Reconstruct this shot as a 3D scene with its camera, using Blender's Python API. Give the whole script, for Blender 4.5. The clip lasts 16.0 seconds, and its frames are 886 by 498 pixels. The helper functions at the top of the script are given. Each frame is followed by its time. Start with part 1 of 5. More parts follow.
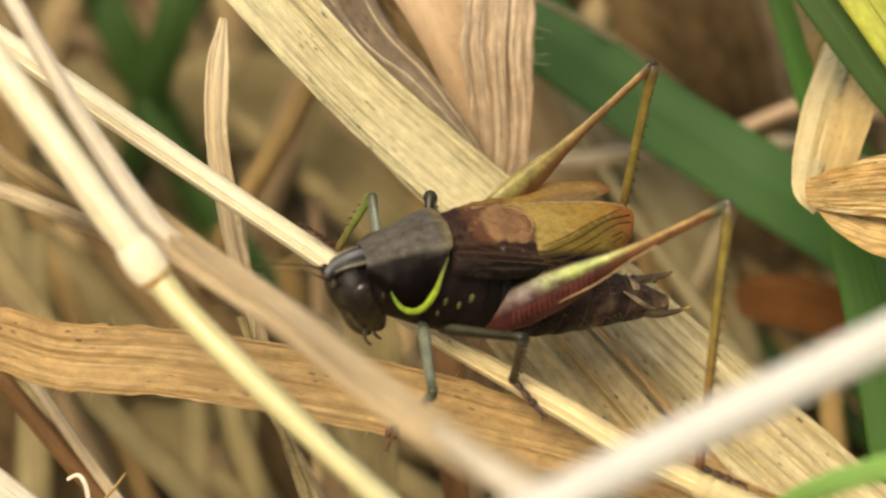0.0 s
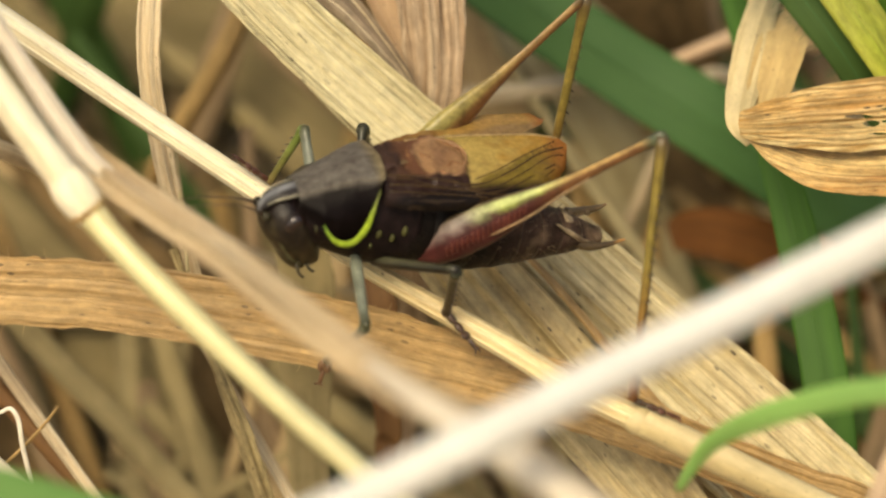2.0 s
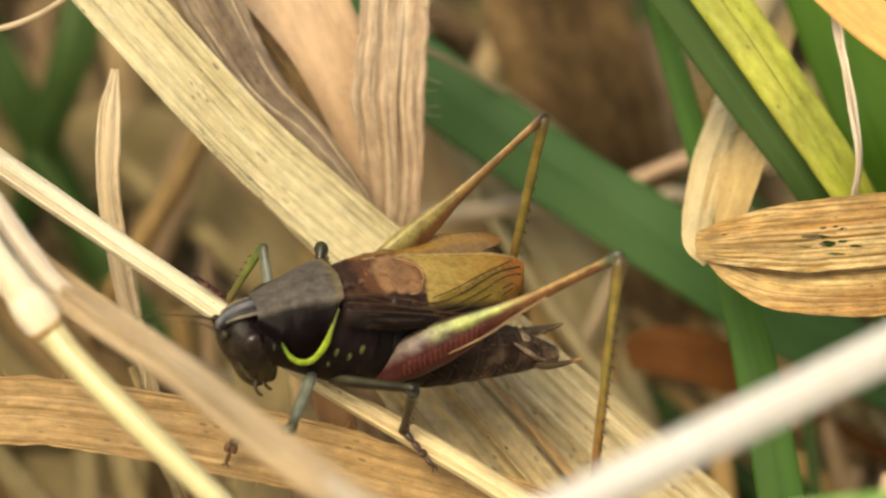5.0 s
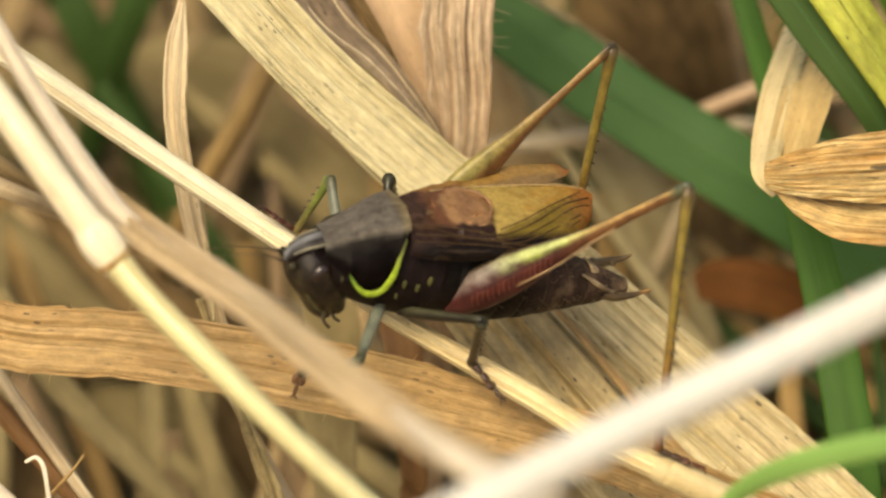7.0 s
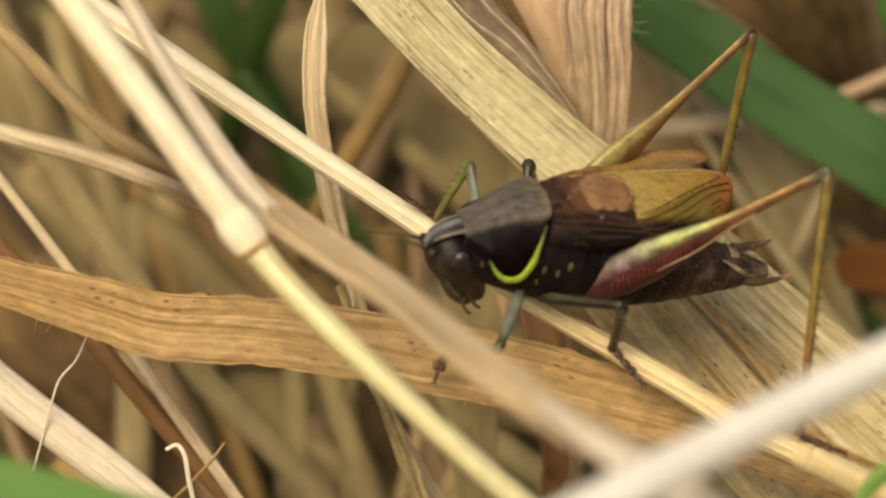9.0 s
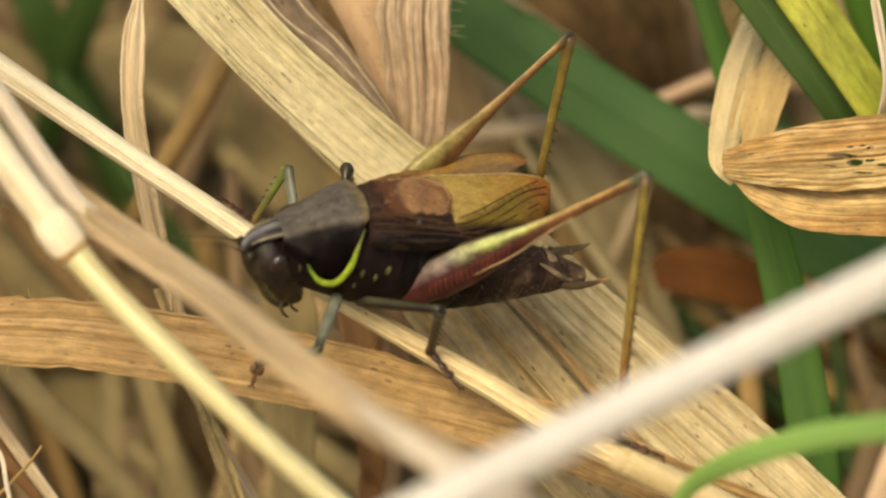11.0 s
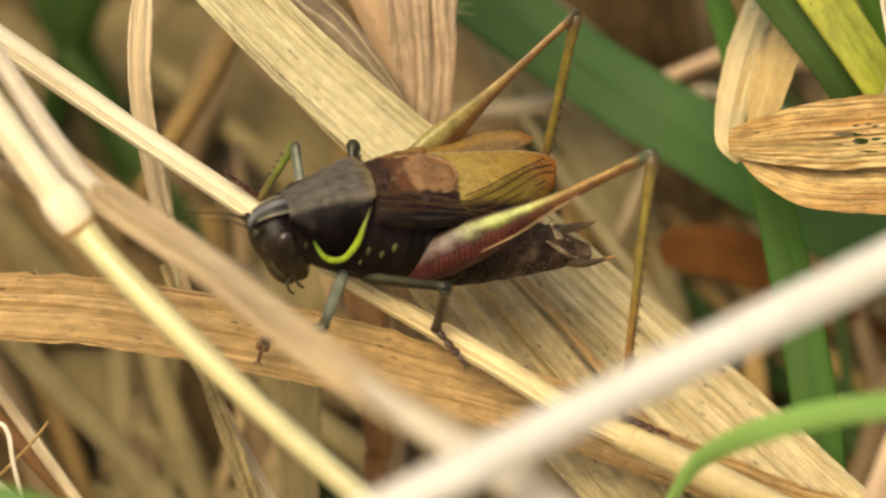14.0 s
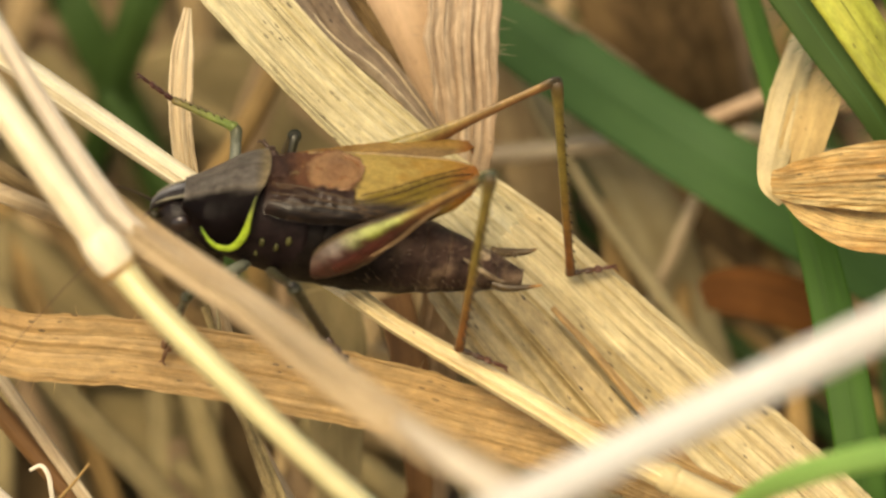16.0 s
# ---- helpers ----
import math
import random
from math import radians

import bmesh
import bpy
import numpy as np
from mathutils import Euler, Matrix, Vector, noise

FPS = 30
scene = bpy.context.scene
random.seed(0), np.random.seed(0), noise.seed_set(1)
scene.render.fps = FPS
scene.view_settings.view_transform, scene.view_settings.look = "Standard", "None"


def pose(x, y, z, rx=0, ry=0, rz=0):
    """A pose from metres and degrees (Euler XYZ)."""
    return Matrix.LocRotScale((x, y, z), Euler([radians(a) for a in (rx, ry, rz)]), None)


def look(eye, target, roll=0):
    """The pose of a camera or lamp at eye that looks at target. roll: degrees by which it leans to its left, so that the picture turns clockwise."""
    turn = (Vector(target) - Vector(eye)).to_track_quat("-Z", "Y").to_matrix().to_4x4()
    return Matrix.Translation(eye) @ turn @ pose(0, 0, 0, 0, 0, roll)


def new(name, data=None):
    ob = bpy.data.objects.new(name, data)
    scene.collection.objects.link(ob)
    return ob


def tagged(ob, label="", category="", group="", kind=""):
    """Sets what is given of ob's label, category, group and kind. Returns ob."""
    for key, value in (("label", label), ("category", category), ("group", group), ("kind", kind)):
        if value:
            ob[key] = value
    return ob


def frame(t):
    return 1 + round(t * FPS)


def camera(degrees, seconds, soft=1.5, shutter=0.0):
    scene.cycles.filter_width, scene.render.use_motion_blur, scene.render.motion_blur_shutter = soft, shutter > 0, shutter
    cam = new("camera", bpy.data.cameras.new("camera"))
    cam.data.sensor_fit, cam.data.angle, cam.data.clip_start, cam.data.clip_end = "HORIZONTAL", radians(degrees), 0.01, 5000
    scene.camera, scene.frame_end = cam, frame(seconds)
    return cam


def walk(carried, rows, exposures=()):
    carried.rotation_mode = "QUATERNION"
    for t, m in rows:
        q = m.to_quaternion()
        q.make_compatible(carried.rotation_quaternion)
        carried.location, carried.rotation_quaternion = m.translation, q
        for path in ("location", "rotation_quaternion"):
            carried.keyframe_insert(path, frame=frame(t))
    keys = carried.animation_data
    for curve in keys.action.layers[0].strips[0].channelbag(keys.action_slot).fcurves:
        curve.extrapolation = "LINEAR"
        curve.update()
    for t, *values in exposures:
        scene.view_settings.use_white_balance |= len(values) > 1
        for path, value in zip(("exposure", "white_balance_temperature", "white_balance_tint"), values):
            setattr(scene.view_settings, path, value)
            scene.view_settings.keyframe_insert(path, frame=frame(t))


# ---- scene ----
# The plan is drawn on a sheet square to the line of sight, through the cricket: sheet units of 0.028 mm,
# x to the right, y down, and w, millimetres off the sheet towards the eye. The sheet leans back by TILT.
UNIT, FAR, TILT = 0.000028, 0.60, 36.0
RIGHT = Vector((1, 0, 0))
UP = Vector((0, math.sin(radians(TILT)), math.cos(radians(TILT))))
NEAR = Vector((0, -math.cos(radians(TILT)), math.sin(radians(TILT))))
BASIS = Matrix((RIGHT, UP, NEAR)).transposed().to_4x4()
LENS = 2 * math.degrees(math.atan(784 * UNIT / FAR))


def at(x, y, w=0.0):
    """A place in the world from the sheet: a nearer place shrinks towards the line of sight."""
    k = UNIT * (FAR - w * 0.001) / FAR
    return RIGHT * ((x - 784) * k) + UP * ((441 - y) * k) + NEAR * (w * 0.001)


cam = camera(LENS, 16.0, soft=2.35)
cam.data.dof.use_dof = True
cam.data.dof.focus_distance = FAR + 0.004
cam.data.dof.aperture_fstop = 41.0
# The camera is held in the hand and only sways: seconds, sway to the right and down in sheet units, roll in degrees, lean in as a share of the distance.
SWAY = [
    (0.0, -0.0, 0.0, 0.03, -0.0006),
    (0.5, -11.9, 40.0, -0.07, -0.0010),
    (1.0, -109.0, 22.7, -0.11, 0.0012),
    (1.5, -92.5, -30.8, -0.03, 0.0032),
    (2.0, -118.8, -119.0, -0.02, 0.0013),
    (2.5, -120.2, -86.1, -0.01, -0.0009),
    (3.0, -199.7, 79.8, -0.06, -0.0034),
    (3.5, -194.5, 119.0, 0.06, -0.0036),
    (4.0, -240.1, 105.1, -0.01, -0.0010),
    (4.2, -227.4, 75.7, 0.01, -0.0013),
    (6.3, -168.7, 122.5, 0.24, -0.0037),
    (6.5, -160.0, 93.3, 0.21, -0.0028),
    (7.0, -73.1, -30.6, 0.10, -0.0001),
    (7.5, -96.6, -137.3, -0.13, 0.0007),
    (8.0, -120.7, -206.3, -0.12, 0.0052),
    (8.3, 84.5, -135.1, -0.00, -0.0000),
    (8.5, 137.9, -109.6, -0.09, 0.0035),
    (8.7, 175.2, -77.6, -0.14, 0.0015),
    (10.8, -44.1, -17.6, 0.01, -0.0001),
    (11.0, -147.6, -49.3, -0.06, 0.0005),
    (11.5, -220.4, -65.7, -0.13, -0.0002),
    (12.0, -227.7, 58.7, -0.07, 0.0020),
    (12.5, -255.6, 62.1, -0.18, 0.0030),
    (13.0, -226.9, -25.4, -0.21, 0.0021),
    (13.5, -204.0, -105.7, 0.10, 0.0009),
    (14.0, -136.6, -90.1, 0.12, -0.0012),
    (14.5, -130.6, -20.8, 0.11, -0.0010),
    (15.0, -146.4, 44.7, 0.10, 0.0005),
    (15.5, -142.1, 32.4, -0.02, 0.0002),
    (15.9, -97.4, -15.3, 0.00, 0.0000),
    (16.0, -62.7, -16.1, 0.17, 0.0021),
]
TURN = UNIT / FAR
STAND = Matrix.Translation(NEAR * FAR) @ BASIS
walk(cam, [(t, STAND @ pose(0, 0, 0, math.degrees(dy * TURN), math.degrees(dx * TURN), roll) @ pose(0, 0, -FAR * near)) for t, dx, dy, roll, near in SWAY],
     exposures=[(0.0, 0.52, 8030, 4.8), (2.0, 0.54, 8100, 5.1), (2.6, 0.45, 8070, 5.2), (3.5, 0.41, 8130, 5.4), (4.0, 0.50, 8140, 5.6), (7.0, 0.58, 8330, 6.1), (7.5, 0.52, 8360, 6.2), (8.0, 0.33, 8380, 6.8), (8.6, 0.31, 8410, 7.3), (11.0, 0.39, 8510, 7.3), (12.0, 0.41, 8560, 7.3), (13.0, 0.46, 8600, 7.3), (16.0, 0.53, 8730, 7.3)])

# ---- light ----
SUN_AZ, SUN_EL = 208.0, 57.0
world = bpy.data.worlds.new("sky")
scene.world = world
world.use_nodes = True
wt = world.node_tree
sky = wt.nodes.new("ShaderNodeTexSky")
sky.sky_type, sky.sun_disc = "NISHITA", False
sky.sun_elevation, sky.sun_rotation = radians(SUN_EL), radians(SUN_AZ)
sky.dust_density = 4.0
wt.links.new(sky.outputs[0], wt.nodes["Background"].inputs[0])
wt.nodes["Background"].inputs[1].default_value = 0.15
sun_data = bpy.data.lights.new("sun", "SUN")
sun_data.energy, sun_data.angle, sun_data.color = 2.1, radians(28), (1.0, 0.94, 0.82)
sun = new("sun", sun_data)
sun_dir = Vector((math.sin(radians(SUN_AZ)) * math.cos(radians(SUN_EL)), math.cos(radians(SUN_AZ)) * math.cos(radians(SUN_EL)), math.sin(radians(SUN_EL))))
sun.matrix_world = look(sun_dir * 3, (0, 0, 0))

# ---- materials ----


def nodes_of(name):
    m = bpy.data.materials.new(name)
    m.use_nodes = True
    t = m.node_tree
    return m, t, t.nodes["Principled BSDF"], t.nodes["Material Output"]


def tex(t, kind, scale, vec, detail=4.0, rough=0.6):
    n = t.nodes.new(kind)
    n.inputs["Scale"].default_value = scale
    if kind == "ShaderNodeTexVoronoi":
        detail = 0.0
    if "Detail" in n.inputs:
        n.inputs["Detail"].default_value = detail
    if "Roughness" in n.inputs:
        n.inputs["Roughness"].default_value = rough
    t.links.new(vec, n.inputs["Vector"])
    return n


def ramp(t, fac, stops):
    n = t.nodes.new("ShaderNodeValToRGB")
    e = n.color_ramp.elements
    while len(e) < len(stops):
        e.new(0.5)
    for el, (p, c) in zip(e, stops):
        el.position = p
        el.color = (*c, 1) if isinstance(c, tuple) else (c, c, c, 1)
    t.links.new(fac, n.inputs[0])
    return n.outputs[0]


def mixed(t, a, b, fac, mode="MIX"):
    n = t.nodes.new("ShaderNodeMix")
    n.data_type, n.blend_type = "RGBA", mode
    for value, slot in ((fac, 0), (a, 6), (b, 7)):
        if isinstance(value, (int, float)):
            n.inputs[slot].default_value = value if slot == 0 else (value, value, value, 1)
        elif isinstance(value, tuple):
            n.inputs[slot].default_value = (*value, 1)
        else:
            t.links.new(value, n.inputs[slot])
    return n.outputs[2]


def stretched(t, sx, sy, per_object=True):
    """UV in millimetres (across, along), stretched, shifted from object to object."""
    uv = t.nodes.new("ShaderNodeUVMap")
    mp = t.nodes.new("ShaderNodeMapping")
    mp.inputs["Scale"].default_value = (sx, sy, 1)
    t.links.new(uv.outputs[0], mp.inputs["Vector"])
    if per_object:
        info = t.nodes.new("ShaderNodeObjectInfo")
        mul = t.nodes.new("ShaderNodeMath")
        mul.operation = "MULTIPLY"
        mul.inputs[1].default_value = 70.0
        t.links.new(info.outputs["Random"], mul.inputs[0])
        comb = t.nodes.new("ShaderNodeCombineXYZ")
        for axis in range(3):
            t.links.new(mul.outputs[0], comb.inputs[axis])
        add = t.nodes.new("ShaderNodeVectorMath")
        t.links.new(mp.outputs[0], add.inputs[0])
        t.links.new(comb.outputs[0], add.inputs[1])
        return add.outputs[0]
    return mp.outputs[0]


def bumped(t, height, depth, bsdf, strength=0.6):
    b = t.nodes.new("ShaderNodeBump")
    b.inputs["Strength"].default_value = strength
    b.inputs["Distance"].default_value = depth
    t.links.new(height, b.inputs["Height"])
    t.links.new(b.outputs[0], bsdf.inputs["Normal"])


def thin_leaf(t, bsdf, out, colour, share):
    """Light that comes through a thin leaf."""
    if share <= 0:
        return
    tr = t.nodes.new("ShaderNodeBsdfTranslucent")
    t.links.new(colour, tr.inputs[0])
    mx = t.nodes.new("ShaderNodeMixShader")
    mx.inputs[0].default_value = share
    t.links.new(bsdf.outputs[0], mx.inputs[1])
    t.links.new(tr.outputs[0], mx.inputs[2])
    t.links.new(mx.outputs[0], out.inputs["Surface"])


def straw(name, pale, dark, stain, fibre=2.6, speck=0.5, stain_amount=0.5, rough=0.5, through_share=0.15, contrast=(0.40, 0.60), relief=0.00012, lines=0.45, wavy=0.25, blotch=0.16, gloss=0.4, clouds=0.0, dense=-0.33):
    """Dry grass: fibres along the blade, dark lines between them, stains, small dark mould specks."""
    m, t, b, out = nodes_of(name)
    fine = tex(t, "ShaderNodeTexNoise", fibre, stretched(t, 1, 0.022), 6, 0.72)
    hair = tex(t, "ShaderNodeTexNoise", fibre * 3.2, stretched(t, 1, 0.016), 3, 0.6)
    broad = tex(t, "ShaderNodeTexNoise", 0.7, stretched(t, 0.7, 0.16), 4, 0.6)
    fine.inputs["Distortion"].default_value = wavy
    hair.inputs["Distortion"].default_value = wavy
    patch = tex(t, "ShaderNodeTexNoise", 2.4, stretched(t, 1, 0.4), 5, 0.7)
    base = mixed(t, dark, pale, ramp(t, fine.outputs[0], [(contrast[0], 0.0), (contrast[1], 1.0)]))
    base = mixed(t, base, stain, mixed(t, 0.0, ramp(t, broad.outputs[0], [(0.45, 0.0), (0.7, 1.0)]), stain_amount))
    seam = mixed(t, 0.0, ramp(t, hair.outputs[0], [(0.55, 0.0), (0.63, 1.0)]), ramp(t, broad.outputs[0], [(0.35, 0.35), (0.6, 1.0)]))
    base = mixed(t, base, tuple(c * 0.40 for c in dark), mixed(t, 0.0, seam, lines))
    base = mixed(t, base, ramp(t, patch.outputs[0], [(0.3, 1 - blotch), (0.7, 1 + blotch * 0.6)]), 1.0, "MULTIPLY")
    if clouds > 0:
        cloud = tex(t, "ShaderNodeTexNoise", 0.16, stretched(t, 1, 0.6), 3, 0.6)
        base = mixed(t, base, ramp(t, cloud.outputs[0], [(0.36, 1 - clouds), (0.64, 1 + clouds * 0.8)]), 1.0, "MULTIPLY")
    if speck > 0:
        v = tex(t, "ShaderNodeTexVoronoi", 1.5, stretched(t, 1.7, 0.62))
        v.feature, v.voronoi_dimensions = "F1", "2D"
        chosen = t.nodes.new("ShaderNodeSeparateColor")
        t.links.new(v.outputs["Color"], chosen.inputs[0])
        size = t.nodes.new("ShaderNodeMath")
        size.operation = "MULTIPLY_ADD"
        size.inputs[1].default_value, size.inputs[2].default_value = 0.52, dense
        t.links.new(chosen.outputs[0], size.inputs[0])
        near = t.nodes.new("ShaderNodeMath")
        near.operation = "SUBTRACT"
        t.links.new(size.outputs[0], near.inputs[0])
        t.links.new(v.outputs["Distance"], near.inputs[1])
        spot = mixed(t, 0.0, ramp(t, near.outputs[0], [(0.0, 0.0), (0.05, 1.0)]), ramp(t, broad.outputs[0], [(0.42, 0.0), (0.58, 1.0)]))
        base = mixed(t, base, (0.045, 0.03, 0.018), mixed(t, 0.0, spot, speck))
    t.links.new(base, b.inputs["Base Color"])
    b.inputs["Roughness"].default_value = rough
    b.inputs["Specular IOR Level"].default_value = gloss
    bumped(t, fine.outputs[0], relief, b, 0.8)
    thin_leaf(t, b, out, base, through_share)
    return m


def green(name, light, dark, vein, rough=0.6, through_share=0.3):
    m, t, b, out = nodes_of(name)
    fine = tex(t, "ShaderNodeTexNoise", 3.0, stretched(t, 1, 0.03), 4)
    broad = tex(t, "ShaderNodeTexNoise", 0.5, stretched(t, 0.5, 0.2), 3)
    base = mixed(t, dark, light, ramp(t, fine.outputs[0], [(0.3, 0.0), (0.7, 1.0)]))
    base = mixed(t, base, vein, mixed(t, 0.0, ramp(t, broad.outputs[0], [(0.5, 0.0), (0.8, 1.0)]), 0.6))
    t.links.new(base, b.inputs["Base Color"])
    b.inputs["Roughness"].default_value = rough
    b.inputs["Specular IOR Level"].default_value = 0.22
    bumped(t, fine.outputs[0], 0.00005, b)
    thin_leaf(t, b, out, base, through_share)
    return m


M_BIG = straw("big_blade", (0.79, 0.725, 0.475), (0.57, 0.485, 0.27), (0.52, 0.43, 0.225), fibre=2.2, speck=0.9, stain_amount=0.6, lines=0.85, contrast=(0.36, 0.64), wavy=0.10, blotch=0.28, relief=0.0002, dense=-0.27)
M_BIGLOW = straw("streaked_blade", (0.73, 0.63, 0.375), (0.46, 0.36, 0.18), (0.40, 0.30, 0.14), fibre=2.0, speck=0.8, stain_amount=0.7, lines=0.7, contrast=(0.36, 0.64), wavy=0.12, blotch=0.28, relief=0.0002, dense=-0.28)
M_CREAM = straw("cream_stalk", (0.85, 0.79, 0.61), (0.73, 0.62, 0.40), (0.72, 0.61, 0.38), fibre=1.6, speck=0.35, stain_amount=0.3, rough=0.36, through_share=0.05, lines=0.2)
M_YELLOW = straw("yellow_stalk", (0.58, 0.53, 0.285), (0.48, 0.42, 0.20), (0.56, 0.525, 0.33), fibre=0.7, speck=0.15, stain_amount=0.5, rough=0.28, through_share=0.05, lines=0.15)
M_GOLD = straw("golden_stalk", (0.80, 0.69, 0.41), (0.62, 0.48, 0.25), (0.46, 0.31, 0.13), fibre=1.3, speck=0.9, stain_amount=0.6, rough=0.4, through_share=0.05, lines=0.3, blotch=0.25)
M_SHEATH = straw("sheath", (0.56, 0.44, 0.275), (0.31, 0.215, 0.12), (0.39, 0.285, 0.17), fibre=1.3, speck=0.4, through_share=0.08, lines=0.3)
M_WHITE = straw("bleached_stalk", (0.70, 0.69, 0.65), (0.61, 0.58, 0.515), (0.58, 0.525, 0.425), fibre=1.3, speck=0.15, stain_amount=0.4, through_share=0.05, lines=0.2)
M_ASH = straw("ashen_straw", (0.70, 0.625, 0.50), (0.54, 0.455, 0.34), (0.52, 0.43, 0.31), fibre=1.3, speck=0.3, stain_amount=0.5, rough=0.4, through_share=0.05, lines=0.25)
M_TAN = straw("tan_blade", (0.585, 0.395, 0.18), (0.36, 0.212, 0.075), (0.41, 0.24, 0.09), fibre=1.9, speck=0.7, stain_amount=0.7, lines=0.36, contrast=(0.30, 0.70), wavy=0.8, blotch=0.36, relief=0.0003, dense=-0.29)
M_ROSE = straw("rose_blade", (0.61, 0.485, 0.34), (0.36, 0.24, 0.14), (0.32, 0.20, 0.11), fibre=2.3, speck=1.0, stain_amount=0.6, lines=0.85, blotch=0.35, wavy=0.3)
M_PALE = straw("pale_leaf", (0.68, 0.57, 0.38), (0.46, 0.34, 0.20), (0.42, 0.30, 0.17), fibre=1.9, speck=0.6, stain_amount=0.4)
M_SMOOTH = straw("smooth_blade", (0.62, 0.44, 0.28), (0.54, 0.375, 0.235), (0.48, 0.31, 0.17), fibre=0.9, speck=0.35, stain_amount=0.5, lines=0.15)
M_MOTTLE = straw("mottled_blade", (0.60, 0.48, 0.25), (0.42, 0.31, 0.14), (0.36, 0.25, 0.11), fibre=1.6, speck=1.0, stain_amount=0.6, lines=0.3, wavy=0.6, blotch=0.35)
M_GREY = straw("grey_strip", (0.34, 0.265, 0.18), (0.20, 0.145, 0.095), (0.15, 0.10, 0.065), fibre=1.0, speck=0.9, lines=0.4, stain_amount=0.8, wavy=0.8, blotch=0.4)
M_CURL = straw("curl_blade", (0.88, 0.70, 0.36), (0.54, 0.32, 0.10), (0.44, 0.21, 0.055), fibre=1.7, speck=0.9, stain_amount=0.8, relief=0.0005, lines=0.75, wavy=1.5, blotch=0.42)
M_FOLD = straw("curl_fold", (0.80, 0.58, 0.26), (0.44, 0.23, 0.065), (0.32, 0.14, 0.035), fibre=1.7, speck=0.9, stain_amount=0.9, relief=0.0005, lines=0.8, wavy=1.5, blotch=0.45)
M_CURL_IN = straw("curl_inside", (0.64, 0.52, 0.29), (0.545, 0.43, 0.22), (0.50, 0.385, 0.19), fibre=0.9, speck=0.4, stain_amount=0.4, lines=0.08)
M_FLAP = straw("curl_flap", (0.60, 0.435, 0.19), (0.49, 0.34, 0.14), (0.42, 0.27, 0.10), fibre=1.2, speck=0.4, stain_amount=0.5, lines=0.08)
M_BROWN = straw("brown_litter", (0.29, 0.20, 0.115), (0.20, 0.135, 0.072), (0.16, 0.105, 0.055), speck=0.3, gloss=0.15, rough=0.75, clouds=0.25)
M_DULL = straw("dull_litter", (0.52, 0.385, 0.20), (0.35, 0.24, 0.12), (0.29, 0.20, 0.10), speck=0.3, gloss=0.15, rough=0.75, clouds=0.25)
M_OCHRE = straw("ochre_litter", (0.47, 0.31, 0.13), (0.32, 0.20, 0.075), (0.25, 0.155, 0.065), speck=0.2, gloss=0.15, rough=0.75, clouds=0.25)
M_KHAKI = straw("khaki_litter", (0.335, 0.265, 0.133), (0.245, 0.19, 0.092), (0.185, 0.142, 0.068), speck=0.2, fibre=1.0, lines=0.2, gloss=0.12, rough=0.8, clouds=0.35)
M_RED = straw("red_leaf", (0.165, 0.068, 0.020), (0.12, 0.048, 0.016), (0.06, 0.022, 0.008), fibre=1.0, speck=0.3, gloss=0.08, rough=0.85, clouds=0.25)
# Also colours the wide leaves added where only dark gaps show.
M_DEEP = straw("dark_leaf_and_gap", (0.185, 0.122, 0.056), (0.125, 0.080, 0.038), (0.075, 0.048, 0.025), speck=0.0, fibre=0.6, lines=0.0, contrast=(0.1, 0.9), blotch=0.5, wavy=1.0, stain_amount=0.8, gloss=0.06, rough=0.9, clouds=0.55)
M_ORANGE = straw("orange_blade", (0.75, 0.45, 0.14), (0.60, 0.32, 0.09), (0.62, 0.36, 0.12), fibre=1.0, speck=0.1, lines=0.2)
M_GREEN = green("broad_green", (0.052, 0.124, 0.036), (0.038, 0.094, 0.027), (0.076, 0.152, 0.052), through_share=0.15)
M_GRASS = green("grass_green", (0.07, 0.17, 0.014), (0.048, 0.128, 0.010), (0.096, 0.21, 0.02))
M_MIDGREEN = green("mid_green", (0.038, 0.105, 0.011), (0.027, 0.078, 0.009), (0.052, 0.128, 0.016), through_share=0.15)
M_HAZE = green("pale_green", (0.125, 0.255, 0.065), (0.095, 0.21, 0.05), (0.16, 0.29, 0.095))
M_DARKGREEN = green("dark_green", (0.050, 0.100, 0.024), (0.034, 0.072, 0.016), (0.068, 0.122, 0.032))
M_RUSTY = straw("rusty_stalk", (0.24, 0.125, 0.05), (0.15, 0.075, 0.03), (0.10, 0.05, 0.022), speck=0.2, fibre=1.0, lines=0.2, gloss=0.2, rough=0.6)
M_SPECKLE = straw("speckled_blade", (0.42, 0.33, 0.165), (0.25, 0.185, 0.085), (0.16, 0.11, 0.05), fibre=0.9, speck=1.0, stain_amount=0.9, lines=0.2, wavy=1.5, blotch=0.5, gloss=0.2)
M_OLIVE = straw("olive_stalk", (0.46, 0.385, 0.22), (0.35, 0.285, 0.15), (0.30, 0.24, 0.12), speck=0.1, fibre=1.0, lines=0.1, gloss=0.15, rough=0.7)
M_LIME = straw("lime_green", (0.52, 0.53, 0.09), (0.27, 0.37, 0.04), (0.48, 0.44, 0.10), fibre=1.0, speck=0.6, stain_amount=0.5, through_share=0.25, lines=0.06, contrast=(0.2, 0.85), wavy=1.2, blotch=0.3, clouds=0.35)
M_BRIGHT = green("bright_green", (0.35, 0.61, 0.18), (0.30, 0.54, 0.145), (0.42, 0.66, 0.24))

